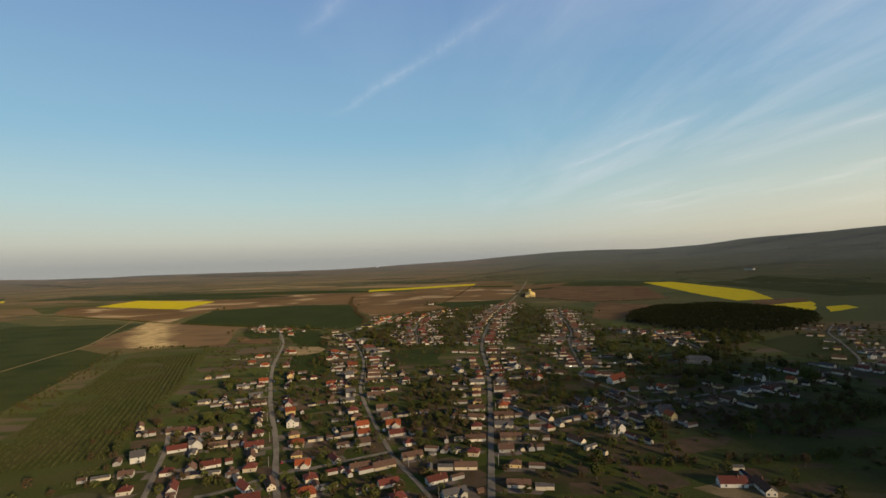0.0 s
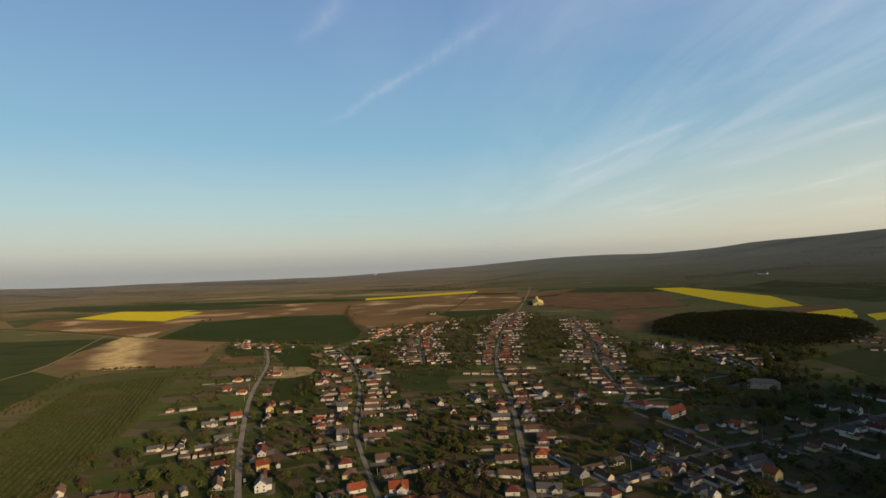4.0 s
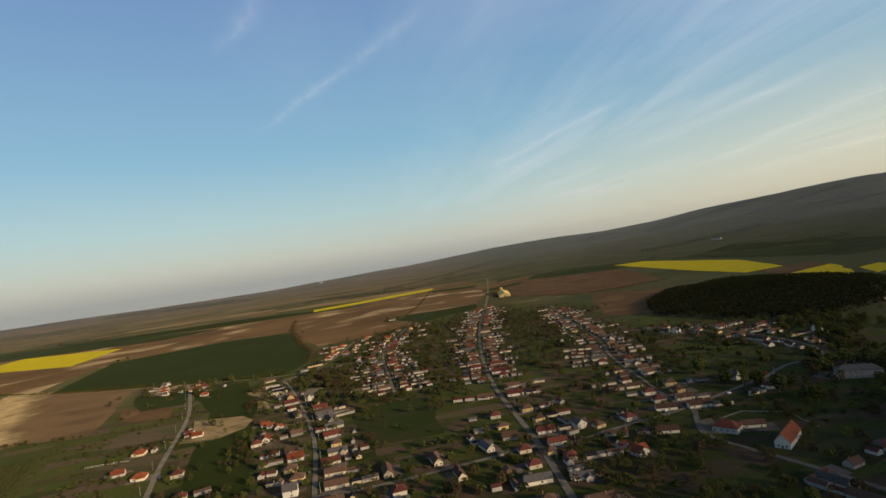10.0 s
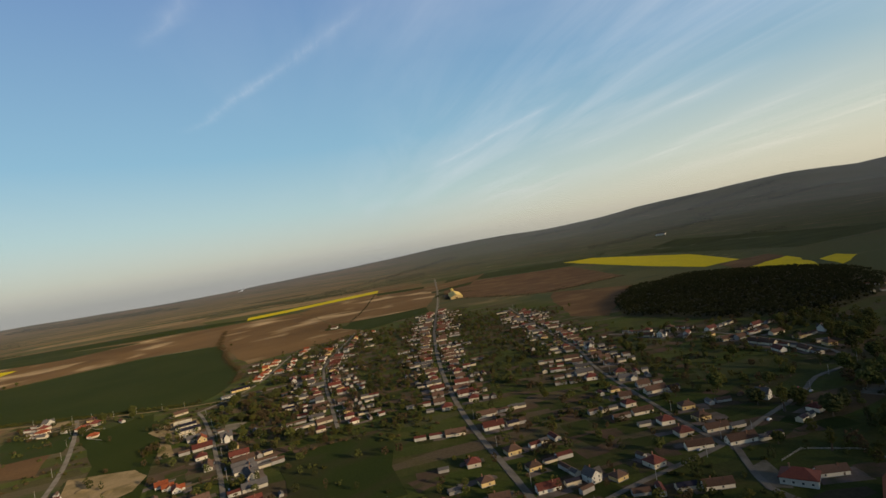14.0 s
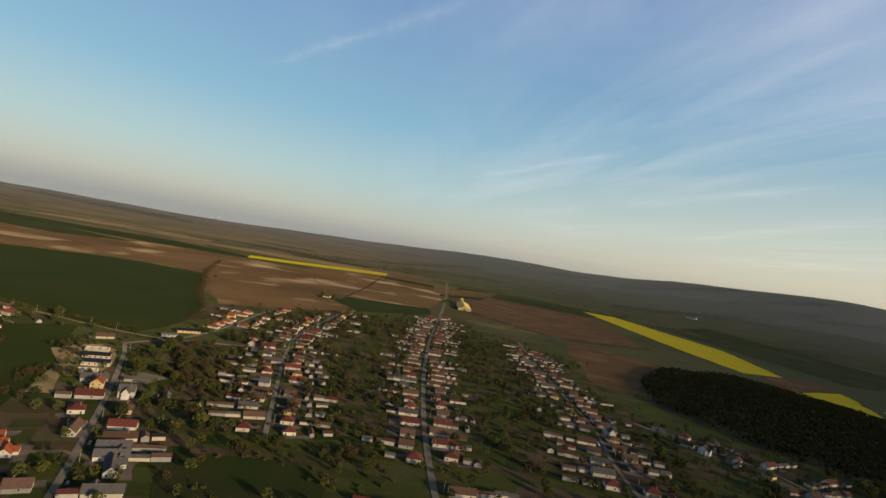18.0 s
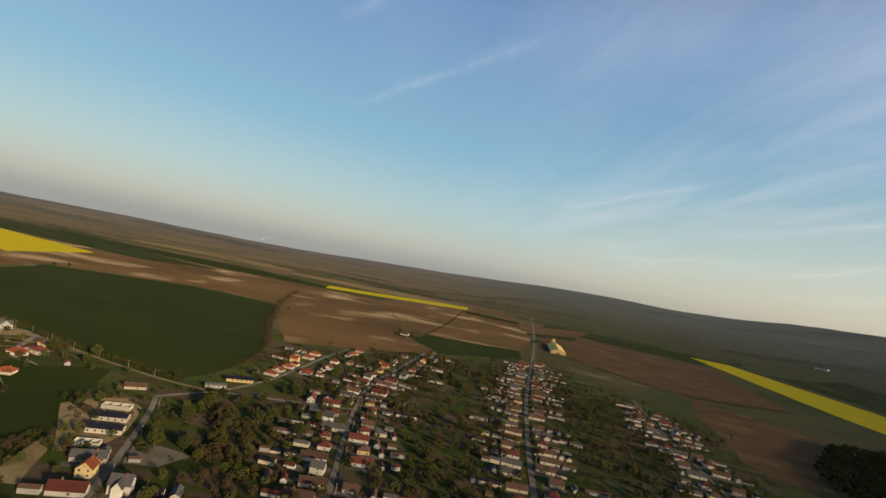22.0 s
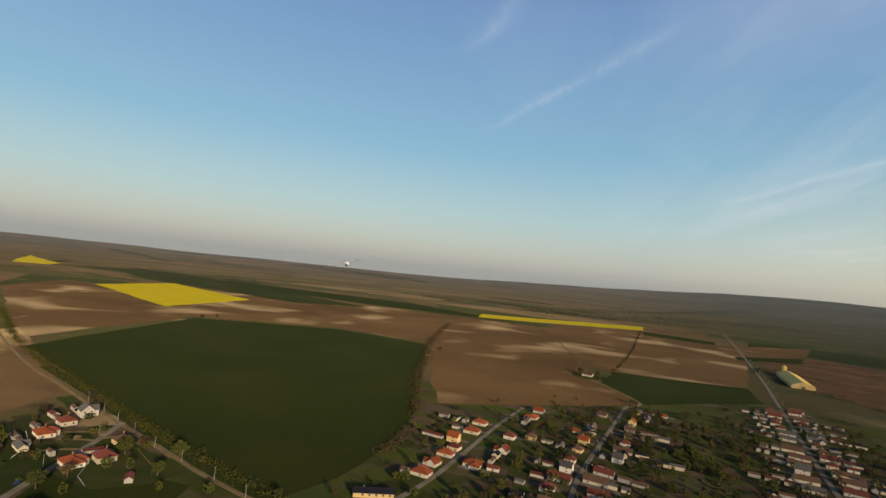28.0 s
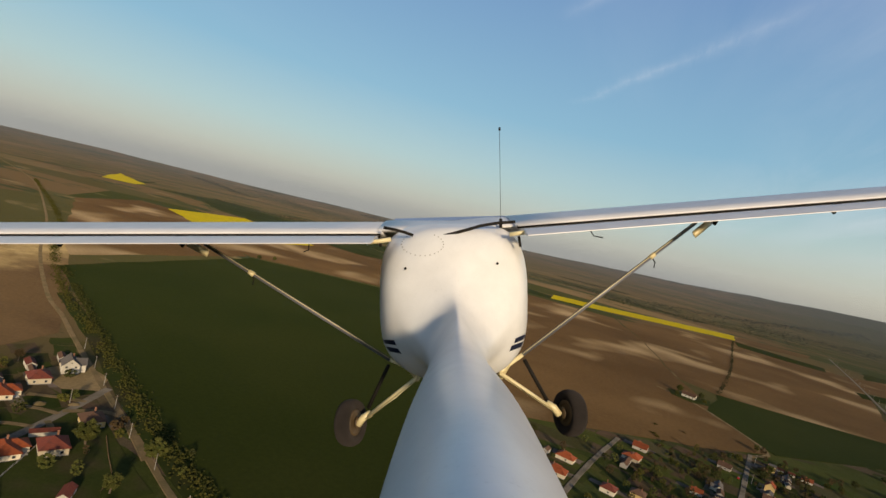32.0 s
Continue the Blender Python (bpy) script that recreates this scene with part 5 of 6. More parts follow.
def hedge(points, width, high, n, mat, label, seed):
    line = smooth_line(points, 5.0)
    centres, sizes = [], []
    for _ in range(n):
        i = g.integers(0, len(line) - 1)
        p = line[i].lerp(line[i + 1], g.uniform())
        patch = noise.noise(p * 0.03 + Vector((seed, 0, 0)))
        if patch < -0.32:
            continue
        c = p + Vector((g.normal(0, width / 2.4), g.normal(0, width / 2.4), 0))
        centres.append((c.x, c.y, abs(g.normal(0, high / 2)) * (1 + patch) + 0.2))
        sizes.append(g.uniform(0.25, 0.7) * (1 + high / 9))
    stuff("hedge", centres, sizes, mat, label, "hedge", seed)


HEDGE = "uneven scrub hedge in yellow-green spring leaf along the track"
hedge([(-1700, 1940), (-1080, 1628), (-785, 1447), (-604, 1350), (-479, 1297), (-400, 1260), (-343, 1235), (-295, 1216), (-251, 1200), (-228, 1194)], 6.5, 2.4, 6000, M["leaf_gold"], HEDGE, 41)
hedge([(-700, 1408), (-548, 1335), (-402, 1266), (-312, 1228), (-233, 1198)], 5.5, 2.0, 2200, M["leaf"], "green scrub at the edge of the wheat field", 42)
hedge([(-204, 1290), (-203, 1350), (-219, 1430), (-265, 1580), (-300, 1750), (-340, 1900), (-400, 2300)], 10, 3.0, 4200, M["twig"], "band of budding scrub between wheat and ploughed land", 43)
hedge([(-560, 950), (-470, 985), (-440, 970), (-340, 660), (-268, 372)], 8, 2.6, 1300, M["leaf"], "overgrown hedge beside the vineyard", 44)
hedge([(-800, 1795), (-540, 1912), (-335, 1880)], 5, 2.2, 500, M["leaf_dark"], "low dark hedge along the far edge of the wheat", 45)
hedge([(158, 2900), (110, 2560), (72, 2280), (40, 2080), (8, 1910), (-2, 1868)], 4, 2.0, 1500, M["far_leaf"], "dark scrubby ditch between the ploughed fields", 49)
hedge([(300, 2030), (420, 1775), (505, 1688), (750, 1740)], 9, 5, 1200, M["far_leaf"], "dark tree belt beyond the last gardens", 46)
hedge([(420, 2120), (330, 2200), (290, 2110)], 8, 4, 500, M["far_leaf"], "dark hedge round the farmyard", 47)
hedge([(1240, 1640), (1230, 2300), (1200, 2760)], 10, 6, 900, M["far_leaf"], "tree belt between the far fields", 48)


def far_woods():
    """Dark woods and tree lines on the far slopes."""
    r = np.random.default_rng(90)
    centres, sizes = [], []
    for _ in range(46):
        a, d = r.uniform(-0.75, 1.15), r.uniform(2300, 5200)
        cx, cy = d * math.sin(a), 700 + d * math.cos(a)
        if -1500 < cx < 500 and cy < 3400 or cx > 850 and cy < 2850 and cx < 1450:
            continue
        turn, long, wide = r.uniform(-0.5, 0.3), r.uniform(120, 520), r.uniform(10, 70)
        for _ in range(int(long * 1.8)):
            u, w2 = r.uniform(-long, long), r.normal(0, wide)
            x, y = cx + u * math.cos(turn) - w2 * math.sin(turn), cy + u * math.sin(turn) + w2 * math.cos(turn)
            s = r.uniform(2.0, 4.5)
            centres.append((x, y, hill(x, y) + s * 0.25))
            sizes.append(s)
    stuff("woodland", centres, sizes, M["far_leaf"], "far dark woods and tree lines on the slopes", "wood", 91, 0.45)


far_woods()


def undergrowth():
    """Bushes and rough growth in the gardens."""
    meadow = inside_poly([(-372, 1180), (-285, 1185), (-235, 1040), (-165, 720), (-205, 690), (-238, 800), (-282, 1000)])
    for mat, n, seed, label in (("leaf", 11000, 61, "green garden bushes and shrubs"), ("leaf_dark", 9000, 62, "dark garden bushes and ivy"), ("twig", 8000, 63, "bare brownish shrubs and vines"), ("leaf_gold", 4500, 64, "yellow-green blossoming shrubs")):
        centres, sizes = [], []
        while len(centres) < n:
            x, y = g.uniform(-420, 470), g.uniform(250, 1600)
            patch = noise.noise(Vector((x, y, seed)) * 0.014) + 0.5 * noise.noise(Vector((x, y, seed)) * 0.05)
            if patch < 0.1 or not off_road(x, y, 5) or not clear_of(x, y, 6.5) or meadow(x, y):
                continue
            if y > 1180 and (x < -90 or x > 330) or x > 330 and y > 930 or x < -250 and y < 900 and x < -0.37 * y - 70:
                continue
            k = int(g.integers(10, 24))
            for _ in range(k):
                s = g.uniform(0.4, 1.0)
                centres.append((x + g.normal(0, 0.85), y + g.normal(0, 0.85), s * 0.5 + abs(g.normal(0, 0.7))))
                sizes.append(s)
        stuff("shrubs", centres, sizes, M[mat], label, "shrub", seed)


undergrowth()


def far_garden_trees():
    """The many trees between the houses that nobody could count."""
    spots = [(x, y) for x, y in placed if 250 < y < 1650]
    for mat, n, seed, label in (("leaf", 560, 81, "green trees between the village houses"), ("leaf_dark", 380, 82, "dark trees between the village houses"), ("twig", 520, 83, "budding brownish trees in the gardens"), ("leaf_gold", 240, 84, "yellow-green trees in the gardens")):
        centres, sizes = [], []
        done = 0
        while done < n:
            hx, hy = spots[int(g.integers(0, len(spots)))]
            x, y = hx + g.normal(0, 24), hy + g.normal(0, 24)
            if not clear_of(x, y, 8) or not off_road(x, y, 5.5) or y > 1258 and x < -205:
                continue
            done += 1
            high, wide = g.uniform(4, 9), g.uniform(1.4, 3.0)
            for _ in range(40):
                p = g.normal(0, 1, 3)
                p /= max(1.0, np.linalg.norm(p))
                centres.append((x + p[0] * wide, y + p[1] * wide, high * 0.6 + p[2] * high * 0.36))
                sizes.append(g.uniform(0.4, 0.85) * wide / 2)
            for k in range(3):
                centres.append((x, y, high * 0.12 * k + 0.2))
                sizes.append(0.25)
        stuff("garden_trees", centres, sizes, M[mat], label, "trees", seed)


far_garden_trees()


def thicket(points, n, mix, seed, low=4.0, high=10.0):
    """Overgrown gardens and parkland, closely grown with trees of mixed kinds."""
    test = inside_poly(points)
    xs, ys = [p[0] for p in points], [p[1] for p in points]
    made = {k: ([], []) for k in mix}
    done = tries = 0
    while done < n and tries < n * 40:
        tries += 1
        x, y = g.uniform(min(xs), max(xs)), g.uniform(min(ys), max(ys))
        if not test(x, y) or noise.noise(Vector((x, y, seed)) * 0.03) < -0.25 or not clear_of(x, y, 7) or not off_road(x, y, 5):
            continue
        done += 1
        centres, sizes = made[mix[int(g.integers(0, len(mix)))]]
        tall = g.uniform(low, high)
        wide = tall * g.uniform(0.26, 0.42)
        for _ in range(46):
            p = g.normal(0, 1, 3)
            p /= max(1.0, np.linalg.norm(p))
            lump = 1 + 0.35 * noise.noise(Vector((p[0] * 2 + x, p[1] * 2 + y, p[2] * 2)))
            centres.append((x + p[0] * wide * lump, y + p[1] * wide * lump, tall * 0.58 + p[2] * tall * 0.4 * lump))
            sizes.append(g.uniform(0.42, 0.9) * wide / 2.2)
        for k in range(4):
            centres.append((x, y, tall * 0.08 * k + 0.2))
            sizes.append(0.28)
    for k, (centres, sizes) in made.items():
        if centres:
            stuff("thicket", centres, sizes, M[k], {"leaf": "green", "leaf_dark": "dark green", "twig": "brownish budding", "leaf_gold": "yellow-green"}[k] + " trees and bushes grown close together", "trees", seed)


MIX = ["leaf", "leaf", "leaf", "twig", "twig", "twig", "twig", "leaf_gold", "leaf_gold"]
thicket([(-148, 985), (-165, 1060), (-128, 1130), (-120, 1180), (-105, 1190), (-98, 1100), (-88, 960), (-120, 930)], 150, MIX, 101, 2.5, 6)
thicket([(-170, 1186), (-158, 1184), (-150, 1140), (-142, 1090), (-130, 1040), (-146, 1040), (-158, 1090), (-168, 1140)], 90, ["twig", "twig", "twig", "leaf_gold"], 118, 3, 6.5)
thicket([(-86, 935), (-60, 930), (-25, 930), (30, 920), (30, 895), (-70, 905)], 40, MIX, 102, 3, 7)
thicket([(-104, 1490), (-40, 1556), (16, 1602), (44, 1560), (-8, 1370), (-112, 1370)], 150, MIX + ["leaf_dark"], 119, 3, 6)
thicket([(-30, 960), (55, 960), (95, 1250), (150, 1560), (60, 1600), (10, 1450), (-35, 1250)], 250, MIX + ["leaf_dark"], 103, 3, 7.5)
thicket([(100, 960), (185, 900), (225, 1080), (270, 1330), (320, 1560), (200, 1560), (140, 1250)], 260, MIX + ["leaf_dark"], 104, 3, 7.5)
thicket([(225, 640), (300, 620), (420, 690), (440, 830), (395, 800), (300, 755), (235, 715)], 75, ["leaf", "leaf_gold", "leaf_gold", "twig"], 105, 5, 11)
thicket([(425, 830), (520, 860), (560, 940), (470, 1000), (440, 900)], 80, ["leaf_gold", "leaf_gold", "leaf"], 106, 6, 12)
thicket([(240, 800), (340, 800), (385, 870), (370, 1000), (300, 1060), (265, 940)], 80, MIX, 107, 3, 7)
thicket([(-262, 1070), (-236, 1040), (-222, 1000), (-232, 985), (-256, 1030)], 26, MIX, 108, 2.5, 5)
thicket([(-215, 890), (-196, 880), (-170, 740), (-190, 735), (-212, 840)], 30, MIX, 114, 2.5, 6)
thicket([(-590, 1004), (-516, 1012), (-428, 992), (-428, 984), (-516, 1000), (-590, 992)], 70, ["leaf_dark", "twig", "leaf"], 109, 2, 4)
thicket([(-620, 985), (-600, 985), (-490, 730), (-450, 560), (-480, 560), (-560, 780)], 170, ["leaf", "leaf_gold", "twig"], 110, 2, 4.5)
thicket([(100, 480), (190, 520), (170, 690), (70, 690), (70, 560)], 120, MIX, 111, 3, 8)
thicket([(-340, 640), (-250, 640), (-215, 520), (-275, 515), (-310, 480)], 30, MIX, 112, 2.5, 5)
thicket([(-60, 560), (-20, 680), (40, 680), (25, 450), (-30, 420)], 120, MIX, 113, 3, 8)
thicket([(242, 482), (329, 505), (427, 556), (470, 560), (440, 500), (330, 440), (237, 425)], 200, MIX, 115, 3, 8)
thicket([(100, 395), (176, 388), (323, 398), (323, 386), (200, 376), (110, 378)], 90, MIX, 116, 2.5, 6)
thicket([(480, 560), (620, 640), (640, 560), (520, 480)], 110, MIX, 117, 4, 9)


def vineyard():
    test = inside_poly([(-550, 925), (-440, 955), (-335, 640), (-268, 378), (-318, 345), (-390, 445)])
    centres, sizes = [], []
    way = Vector((-175, 451, 0)).normalized()
    side = Vector((way.y, -way.x, 0))
    for r in range(-52, 78):
        for k in range(0, 260):
            p = Vector((-420, 650, 0)) + side * (r * 5.6) + way * ((k - 130) * 2.0 + g.normal(0, 0.4))
            if test(p.x, p.y) and noise.noise(p * 0.02) > -0.42:
                centres.append((p.x, p.y, g.uniform(0.7, 1.5)))
                sizes.append(g.uniform(1.1, 1.8))
    stuff("vines", centres, sizes, M["leaf_dark"], "long parallel rows of vines", "vineyard", 71)


vineyard()


# ---- poles, fences, cars, heaps ----
def pole_proto():
    t = thing("utility_pole", "grey wooden utility pole with a crossarm beside the road", "utility pole", "poles along the roads")
    v, f = [], []
    for k, (r, z) in enumerate(((0.16, -0.4), (0.13, 4.0), (0.1, 8.2))):
        v += [(r * math.cos(a), r * math.sin(a), z) for a in (i * math.pi / 4 for i in range(8))]
        if k:
            f += [(8 * k - 8 + i, 8 * k - 8 + (i + 1) % 8, 8 * k + (i + 1) % 8, 8 * k + i) for i in range(8)]
    piece("post", mesh_of("post", v, f + [tuple(range(16, 24))], M["stone"]), t)
    v, f = box(-0.9, 0.9, -0.06, 0.06, 7.4, 7.55)
    piece("crossarm", mesh_of("crossarm", v, f, M["wood"]), t)
    return t


POLE = pole_proto()


def poles(points, side, gap, off, stop=1.0):
    line = smooth_line(points, 5.0)
    run, due = 0.0, gap * 0.4
    total = sum((b - a).length for a, b in zip(line, line[1:]))
    for a, b in zip(line, line[1:]):
        run += (b - a).length
        if run < due or run > stop * total:
            continue
        due += gap
        way = (b - a).normalized()
        p = b + Vector((way.y, -way.x, 0)) * side * off
        m = pose(p.x, p.y, 0, 0, 0, math.degrees(math.atan2(way.y, way.x)) + 90)
        if "pole" not in first:
            first.add("pole")
            POLE.matrix_basis = m
        else:
            copy_thing(POLE, m)


poles(STREETS["upper"], 1, 62, 5)
poles(STREETS["middle"], -1, 62, 4.5)
poles(STREETS["lower"], 1, 62, 4.5)
poles(STREETS["east"], -1, 62, 4.5)
poles(STREETS["main"], -1, 70, 5.5)
poles(STREETS["bridge"], 1, 46, 4.5)
poles(STREETS["south"], -1, 46, 5)
poles([(-480, 1291), (-401, 1255), (-343, 1228), (-296, 1212), (-245, 1192)], 1, 34, 5)


def fence(points, high, mat, label, gap=3.2):
    """Posts with two rails between them."""
    t = thing("fence", label, "fence", "garden fences")
    p = [Vector((*q2, 0)) for q2 in points]
    t.location = p[0]
    post = mesh_of("post", *box(-0.07, 0.07, -0.07, 0.07, -0.3, high), mat)
    for a, b in zip(p, p[1:]):
        n = max(1, round((b - a).length / gap))
        for i in range(n):
            c = a.lerp(b, i / n) - p[0]
            put("post", post, t, c.x, c.y, 0)
        turn = math.degrees(math.atan2((b - a).y, (b - a).x))
        rail = mesh_of("rail", *box(0, (b - a).length, -0.03, 0.03, -0.09, 0.09), mat)
        for z in (0.35, 0.8):
            put("rail", rail, t, (a - p[0]).x, (a - p[0]).y, high * z, turn)
    return t


fence([(-352, 1216), (-336, 1206), (-322, 1198), (-312, 1186)], 1.0, M["wood"], "low weathered garden fence round a lawn")
fence([(-366, 1196), (-345, 1166), (-330, 1158)], 1.2, M["stone"], "low concrete garden fence between two plots")
fence([(-436, 1204), (-412, 1188), (-398, 1166)], 1.2, M["white"], "low pale garden fence in front of a bungalow")
fence([(-196, 1010), (-150, 1000), (-140, 960)], 1.4, M["wood"], "weathered wooden garden fence behind the houses")
fence([(-108, 1075), (-104, 1130), (-100, 1190)], 1.4, M["wood"], "weathered wooden garden fence along the gardens")
fence([(196, 688), (216, 694), (240, 676), (236, 642)], 1.4, M["stone"], "concrete fence round the school yard")


def car_proto(label, paint):
    t = thing("car", label, "car", "parked cars")
    side = [(-2.1, 0.35), (2.1, 0.35), (2.15, 0.75), (1.2, 0.92), (0.55, 1.42), (-1.2, 1.45), (-1.95, 0.95), (-2.15, 0.8)]
    v = [(s * (0.86 if z < 1.2 else 0.68), y, z) for s in (-1, 1) for y, z in side]
    f = [tuple(range(7, -1, -1)), tuple(range(8, 16))] + [(i, (i + 1) % 8, 8 + (i + 1) % 8, 8 + i) for i in range(8)]
    piece("body", mesh_of("body", v, f, paint), t)
    v = [(s * 0.7, y, z) for s in (-1, 1) for y, z in ((0.6, 1.38), (1.15, 0.95), (1.18, 0.97), (0.62, 1.41))]
    piece("windscreen", mesh_of("windscreen", v, [(0, 1, 5, 4), (2, 3, 7, 6), (1, 2, 6, 5), (3, 0, 4, 7), (0, 3, 2, 1), (4, 5, 6, 7)], M["glass"]), t)
    ring = [(0.33 * math.cos(a), 0.33 * math.sin(a)) for a in (i * math.pi / 6 for i in range(12))]
    v = [(s, y, z) for s in (-0.1, 0.1) for y, z in ring]
    wheel = mesh_of("wheel", v, [tuple(range(11, -1, -1)), tuple(range(12, 24))] + [(i, (i + 1) % 12, 12 + (i + 1) % 12, 12 + i) for i in range(12)], M["glass"])
    for x in (-0.8, 0.8):
        for y in (-1.3, 1.35):
            put("wheel", wheel, t, x, y, 0.33)
    return t


def plain(c):
    return lambda n, p: n.mix(n.noise(p, 2.0, 3), (*c, 1), (*[x * 0.85 for x in c], 1))


CARS = [car_proto("white hatchback parked at the roadside", material("white_car_paint", plain((0.7, 0.7, 0.7)), 0.25, spec=0.5)),
        car_proto("dark blue car parked at the roadside", material("blue_car_paint", plain((0.03, 0.05, 0.12)), 0.25, spec=0.5)),
        car_proto("red car parked at the roadside", material("red_car_paint", plain((0.35, 0.03, 0.025)), 0.25, spec=0.5)),
        car_proto("silver grey car parked at the roadside", material("silver_car_paint", plain((0.42, 0.43, 0.44)), 0.25, 0.5, spec=0.5))]
for key, n in (("upper", 7), ("middle", 8), ("lower", 7), ("east", 6), ("south", 5), ("bridge", 4), ("main", 4)):
    line = smooth_line(STREETS[key], 5.0)
    for _ in range(n):
        i = rng.randrange(int(len(line) * (0.55 if key == "main" else 0.08)), len(line) - 2)
        way = (line[i + 1] - line[i]).normalized()
        p = line[i] + Vector((way.y, -way.x, 0)) * rng.choice((-1, 1)) * (4.6 if key != "main" else 5.6)
        kind = rng.choice(CARS)
        m = pose(p.x, p.y, 0, 0, 0, math.degrees(math.atan2(way.y, way.x)) - 90)
        if kind.name not in first:
            first.add(kind.name)
            kind.matrix_basis = m
        else:
            copy_thing(kind, m)
for kind in CARS:
    if kind.name not in first:
        kind.matrix_basis = pose(-372, 1190, 0, 0, 0, 65)


def heap(x, y, r, h, mat, label):
    k, rings = 14, 4
    v, f = [], []
    for j in range(rings):
        for i in range(k):
            a, t = 2 * math.pi * i / k, j / rings
            w2 = r * (1 - t) * (1 + 0.22 * noise.noise(Vector((x + 3 * math.cos(a), y + 3 * math.sin(a), j * 0.7))))
            v.append((x + w2 * math.cos(a), y + w2 * math.sin(a), -0.2 + (h + 0.2) * (1 - (1 - t) ** 1.6)))
            if j:
                f.append((k * (j - 1) + i, k * (j - 1) + (i + 1) % k, k * j + (i + 1) % k, k * j + i))
    v.append((x, y, h))
    f += [(k * (rings - 1) + i, k * (rings - 1) + (i + 1) % k, len(v) - 1) for i in range(k)]
    tagged(new("spoil_heap", mesh_of("spoil_heap", v, f, mat, smooth=True)), label, "heap", "heaps in the yard")


for x, y, r, h in ((-250, 1092, 6, 2.4), (-244, 1108, 5, 2.0), (-243, 1078, 5, 2.2), (-238, 1064, 5, 1.6), (-262, 930, 6, 2.0), (-236, 912, 5, 1.8)):
    heap(x, y, r, h, M["sand"], "pale heap of sandy spoil in the yard")
for x, y in ((-402, 1214), (-392, 1226)):
    heap(x, y, 3.5, 1.0, M["sand"], "small heap of builder's sand by the white house")
fence([(-350, 852), (-330, 853), (-308, 851)], 1.8, M["white"], "long pale garden wall beside the meadow")
fence([(-336, 1122), (-322, 1110), (-312, 1100)], 1.2, M["stone"], "low pale fence at the bend")


# ---- the light aircraft, placed from pixel positions in the camera's last view: x right, y ahead, z up from the camera at its fin ----
def gloss(a, rough, metal=0.0, coat=0.0, grime=0.12):
    def build(n, pos):
        k = n.noise(pos, 5.0, 6, 0.6)
        col = n.mix(n.remap(k, 0.3, 0.75), (*a, 1), (*[c * (1 - grime) for c in a], 1))
        return n.mix(n.math("MULTIPLY", n.remap(n.noise(pos, 90.0, 3), 0.62, 0.75), 0.25), col, (*[c * 0.6 for c in a], 1)), n.noise(pos, 60.0, 3)
    return build


M["paint"] = material("white_gloss_aircraft_paint", gloss((0.8, 0.79, 0.78), 0.2), rough=0.34, spec=0.45, coat=0.12, bump=0.0004)
M["fabric"] = material("white_wing_covering", gloss((0.72, 0.71, 0.72), 0.4), rough=0.4, spec=0.4, bump=0.0006)
M["primer"] = material("cream_painted_tube", gloss((0.72, 0.62, 0.36), 0.35), rough=0.35, spec=0.5, bump=0.0005)
M["strut"] = material("grey_painted_strut", gloss((0.13, 0.13, 0.15), 0.35), rough=0.4, spec=0.5, bump=0.0003)
M["rim"] = material("dusty_rim", gloss((0.11, 0.075, 0.04), 0.4, grime=0.4), rough=0.5, spec=0.4)
M["rubber"] = material("black_tyre_rubber", gloss((0.035, 0.03, 0.028), 0.8, grime=0.4), rough=0.75, bump=0.001)
# black of real seals and fittings, and of the painted shade in the slot
M["black"] = material("black_seal", gloss((0.02, 0.018, 0.016), 0.6), rough=0.55, bump=0.0005)
M["navy"] = material("dark_navy_stripe", gloss((0.02, 0.025, 0.05), 0.4), rough=0.4)
M["roof_glass"] = material("tinted_roof_window", gloss((0.28, 0.34, 0.46), 0.1), rough=0.12, spec=0.6)
FOCUS = 922.8


# a pixel position and a depth, seen from the camera's last pose
def q(px, py, d):
    return Vector(((px - 784) / FOCUS * d, d, (441 - py) / FOCUS * d))


plane = thing("light_aircraft", "white high-wing light aircraft with strut-braced wings in flight over the village", "aircraft",
              at=look((-128.028, 1032.461, 142.178), (-128.762, 1034.319, 142.086), PATH[-1][3]) @ pose(0, 0, 0, -90, 0, 0))


def loft(name, rings, mat, parent, label="", smooth=True, caps=True):
    n = len(rings[0])
    verts = [v for r in rings for v in r]
    faces = [(k * n + i, k * n + (i + 1) % n, (k + 1) * n + (i + 1) % n, (k + 1) * n + i) for k in range(len(rings) - 1) for i in range(n)]
    if caps:
        faces += [tuple(reversed(range(n))), tuple(range((len(rings) - 1) * n, len(rings) * n))]
    bm = bmesh.new()
    vs = [bm.verts.new(v) for v in verts]
    for f in faces:
        bm.faces.new([vs[i] for i in f])
    return part(name, bm, mat, parent, label, smooth)


def rod(name, points, r, mat, parent, label="", flat=1.0, sides=10):
    """A round or flattened bar through a few points."""
    rings = []
    for i, p in enumerate(points):
        way = (points[min(i + 1, len(points) - 1)] - points[max(i - 1, 0)]).normalized()
        a = way.orthogonal().normalized() if abs(way.y) > 0.9 else way.cross(Vector((0, 1, 0))).normalized()
        b = way.cross(a)
        rings.append([p + a * r * math.cos(t) + b * r * flat * math.sin(t) for t in (2 * math.pi * k / sides for k in range(sides))])
    return loft(name, rings, mat, parent, label)


def oval(y, cx, zc, w, h, e, pinch=0.0, count=56):
    out = []
    for k in range(count):
        t = 2 * math.pi * k / count
        c, s = math.cos(t), math.sin(t)
        out.append(Vector((cx + w * (1 - pinch * max(0, s) ** 1.3) * math.copysign(abs(c) ** (2 / e), c), y, zc + h * math.copysign(abs(s) ** (2 / e), s))))
    return out


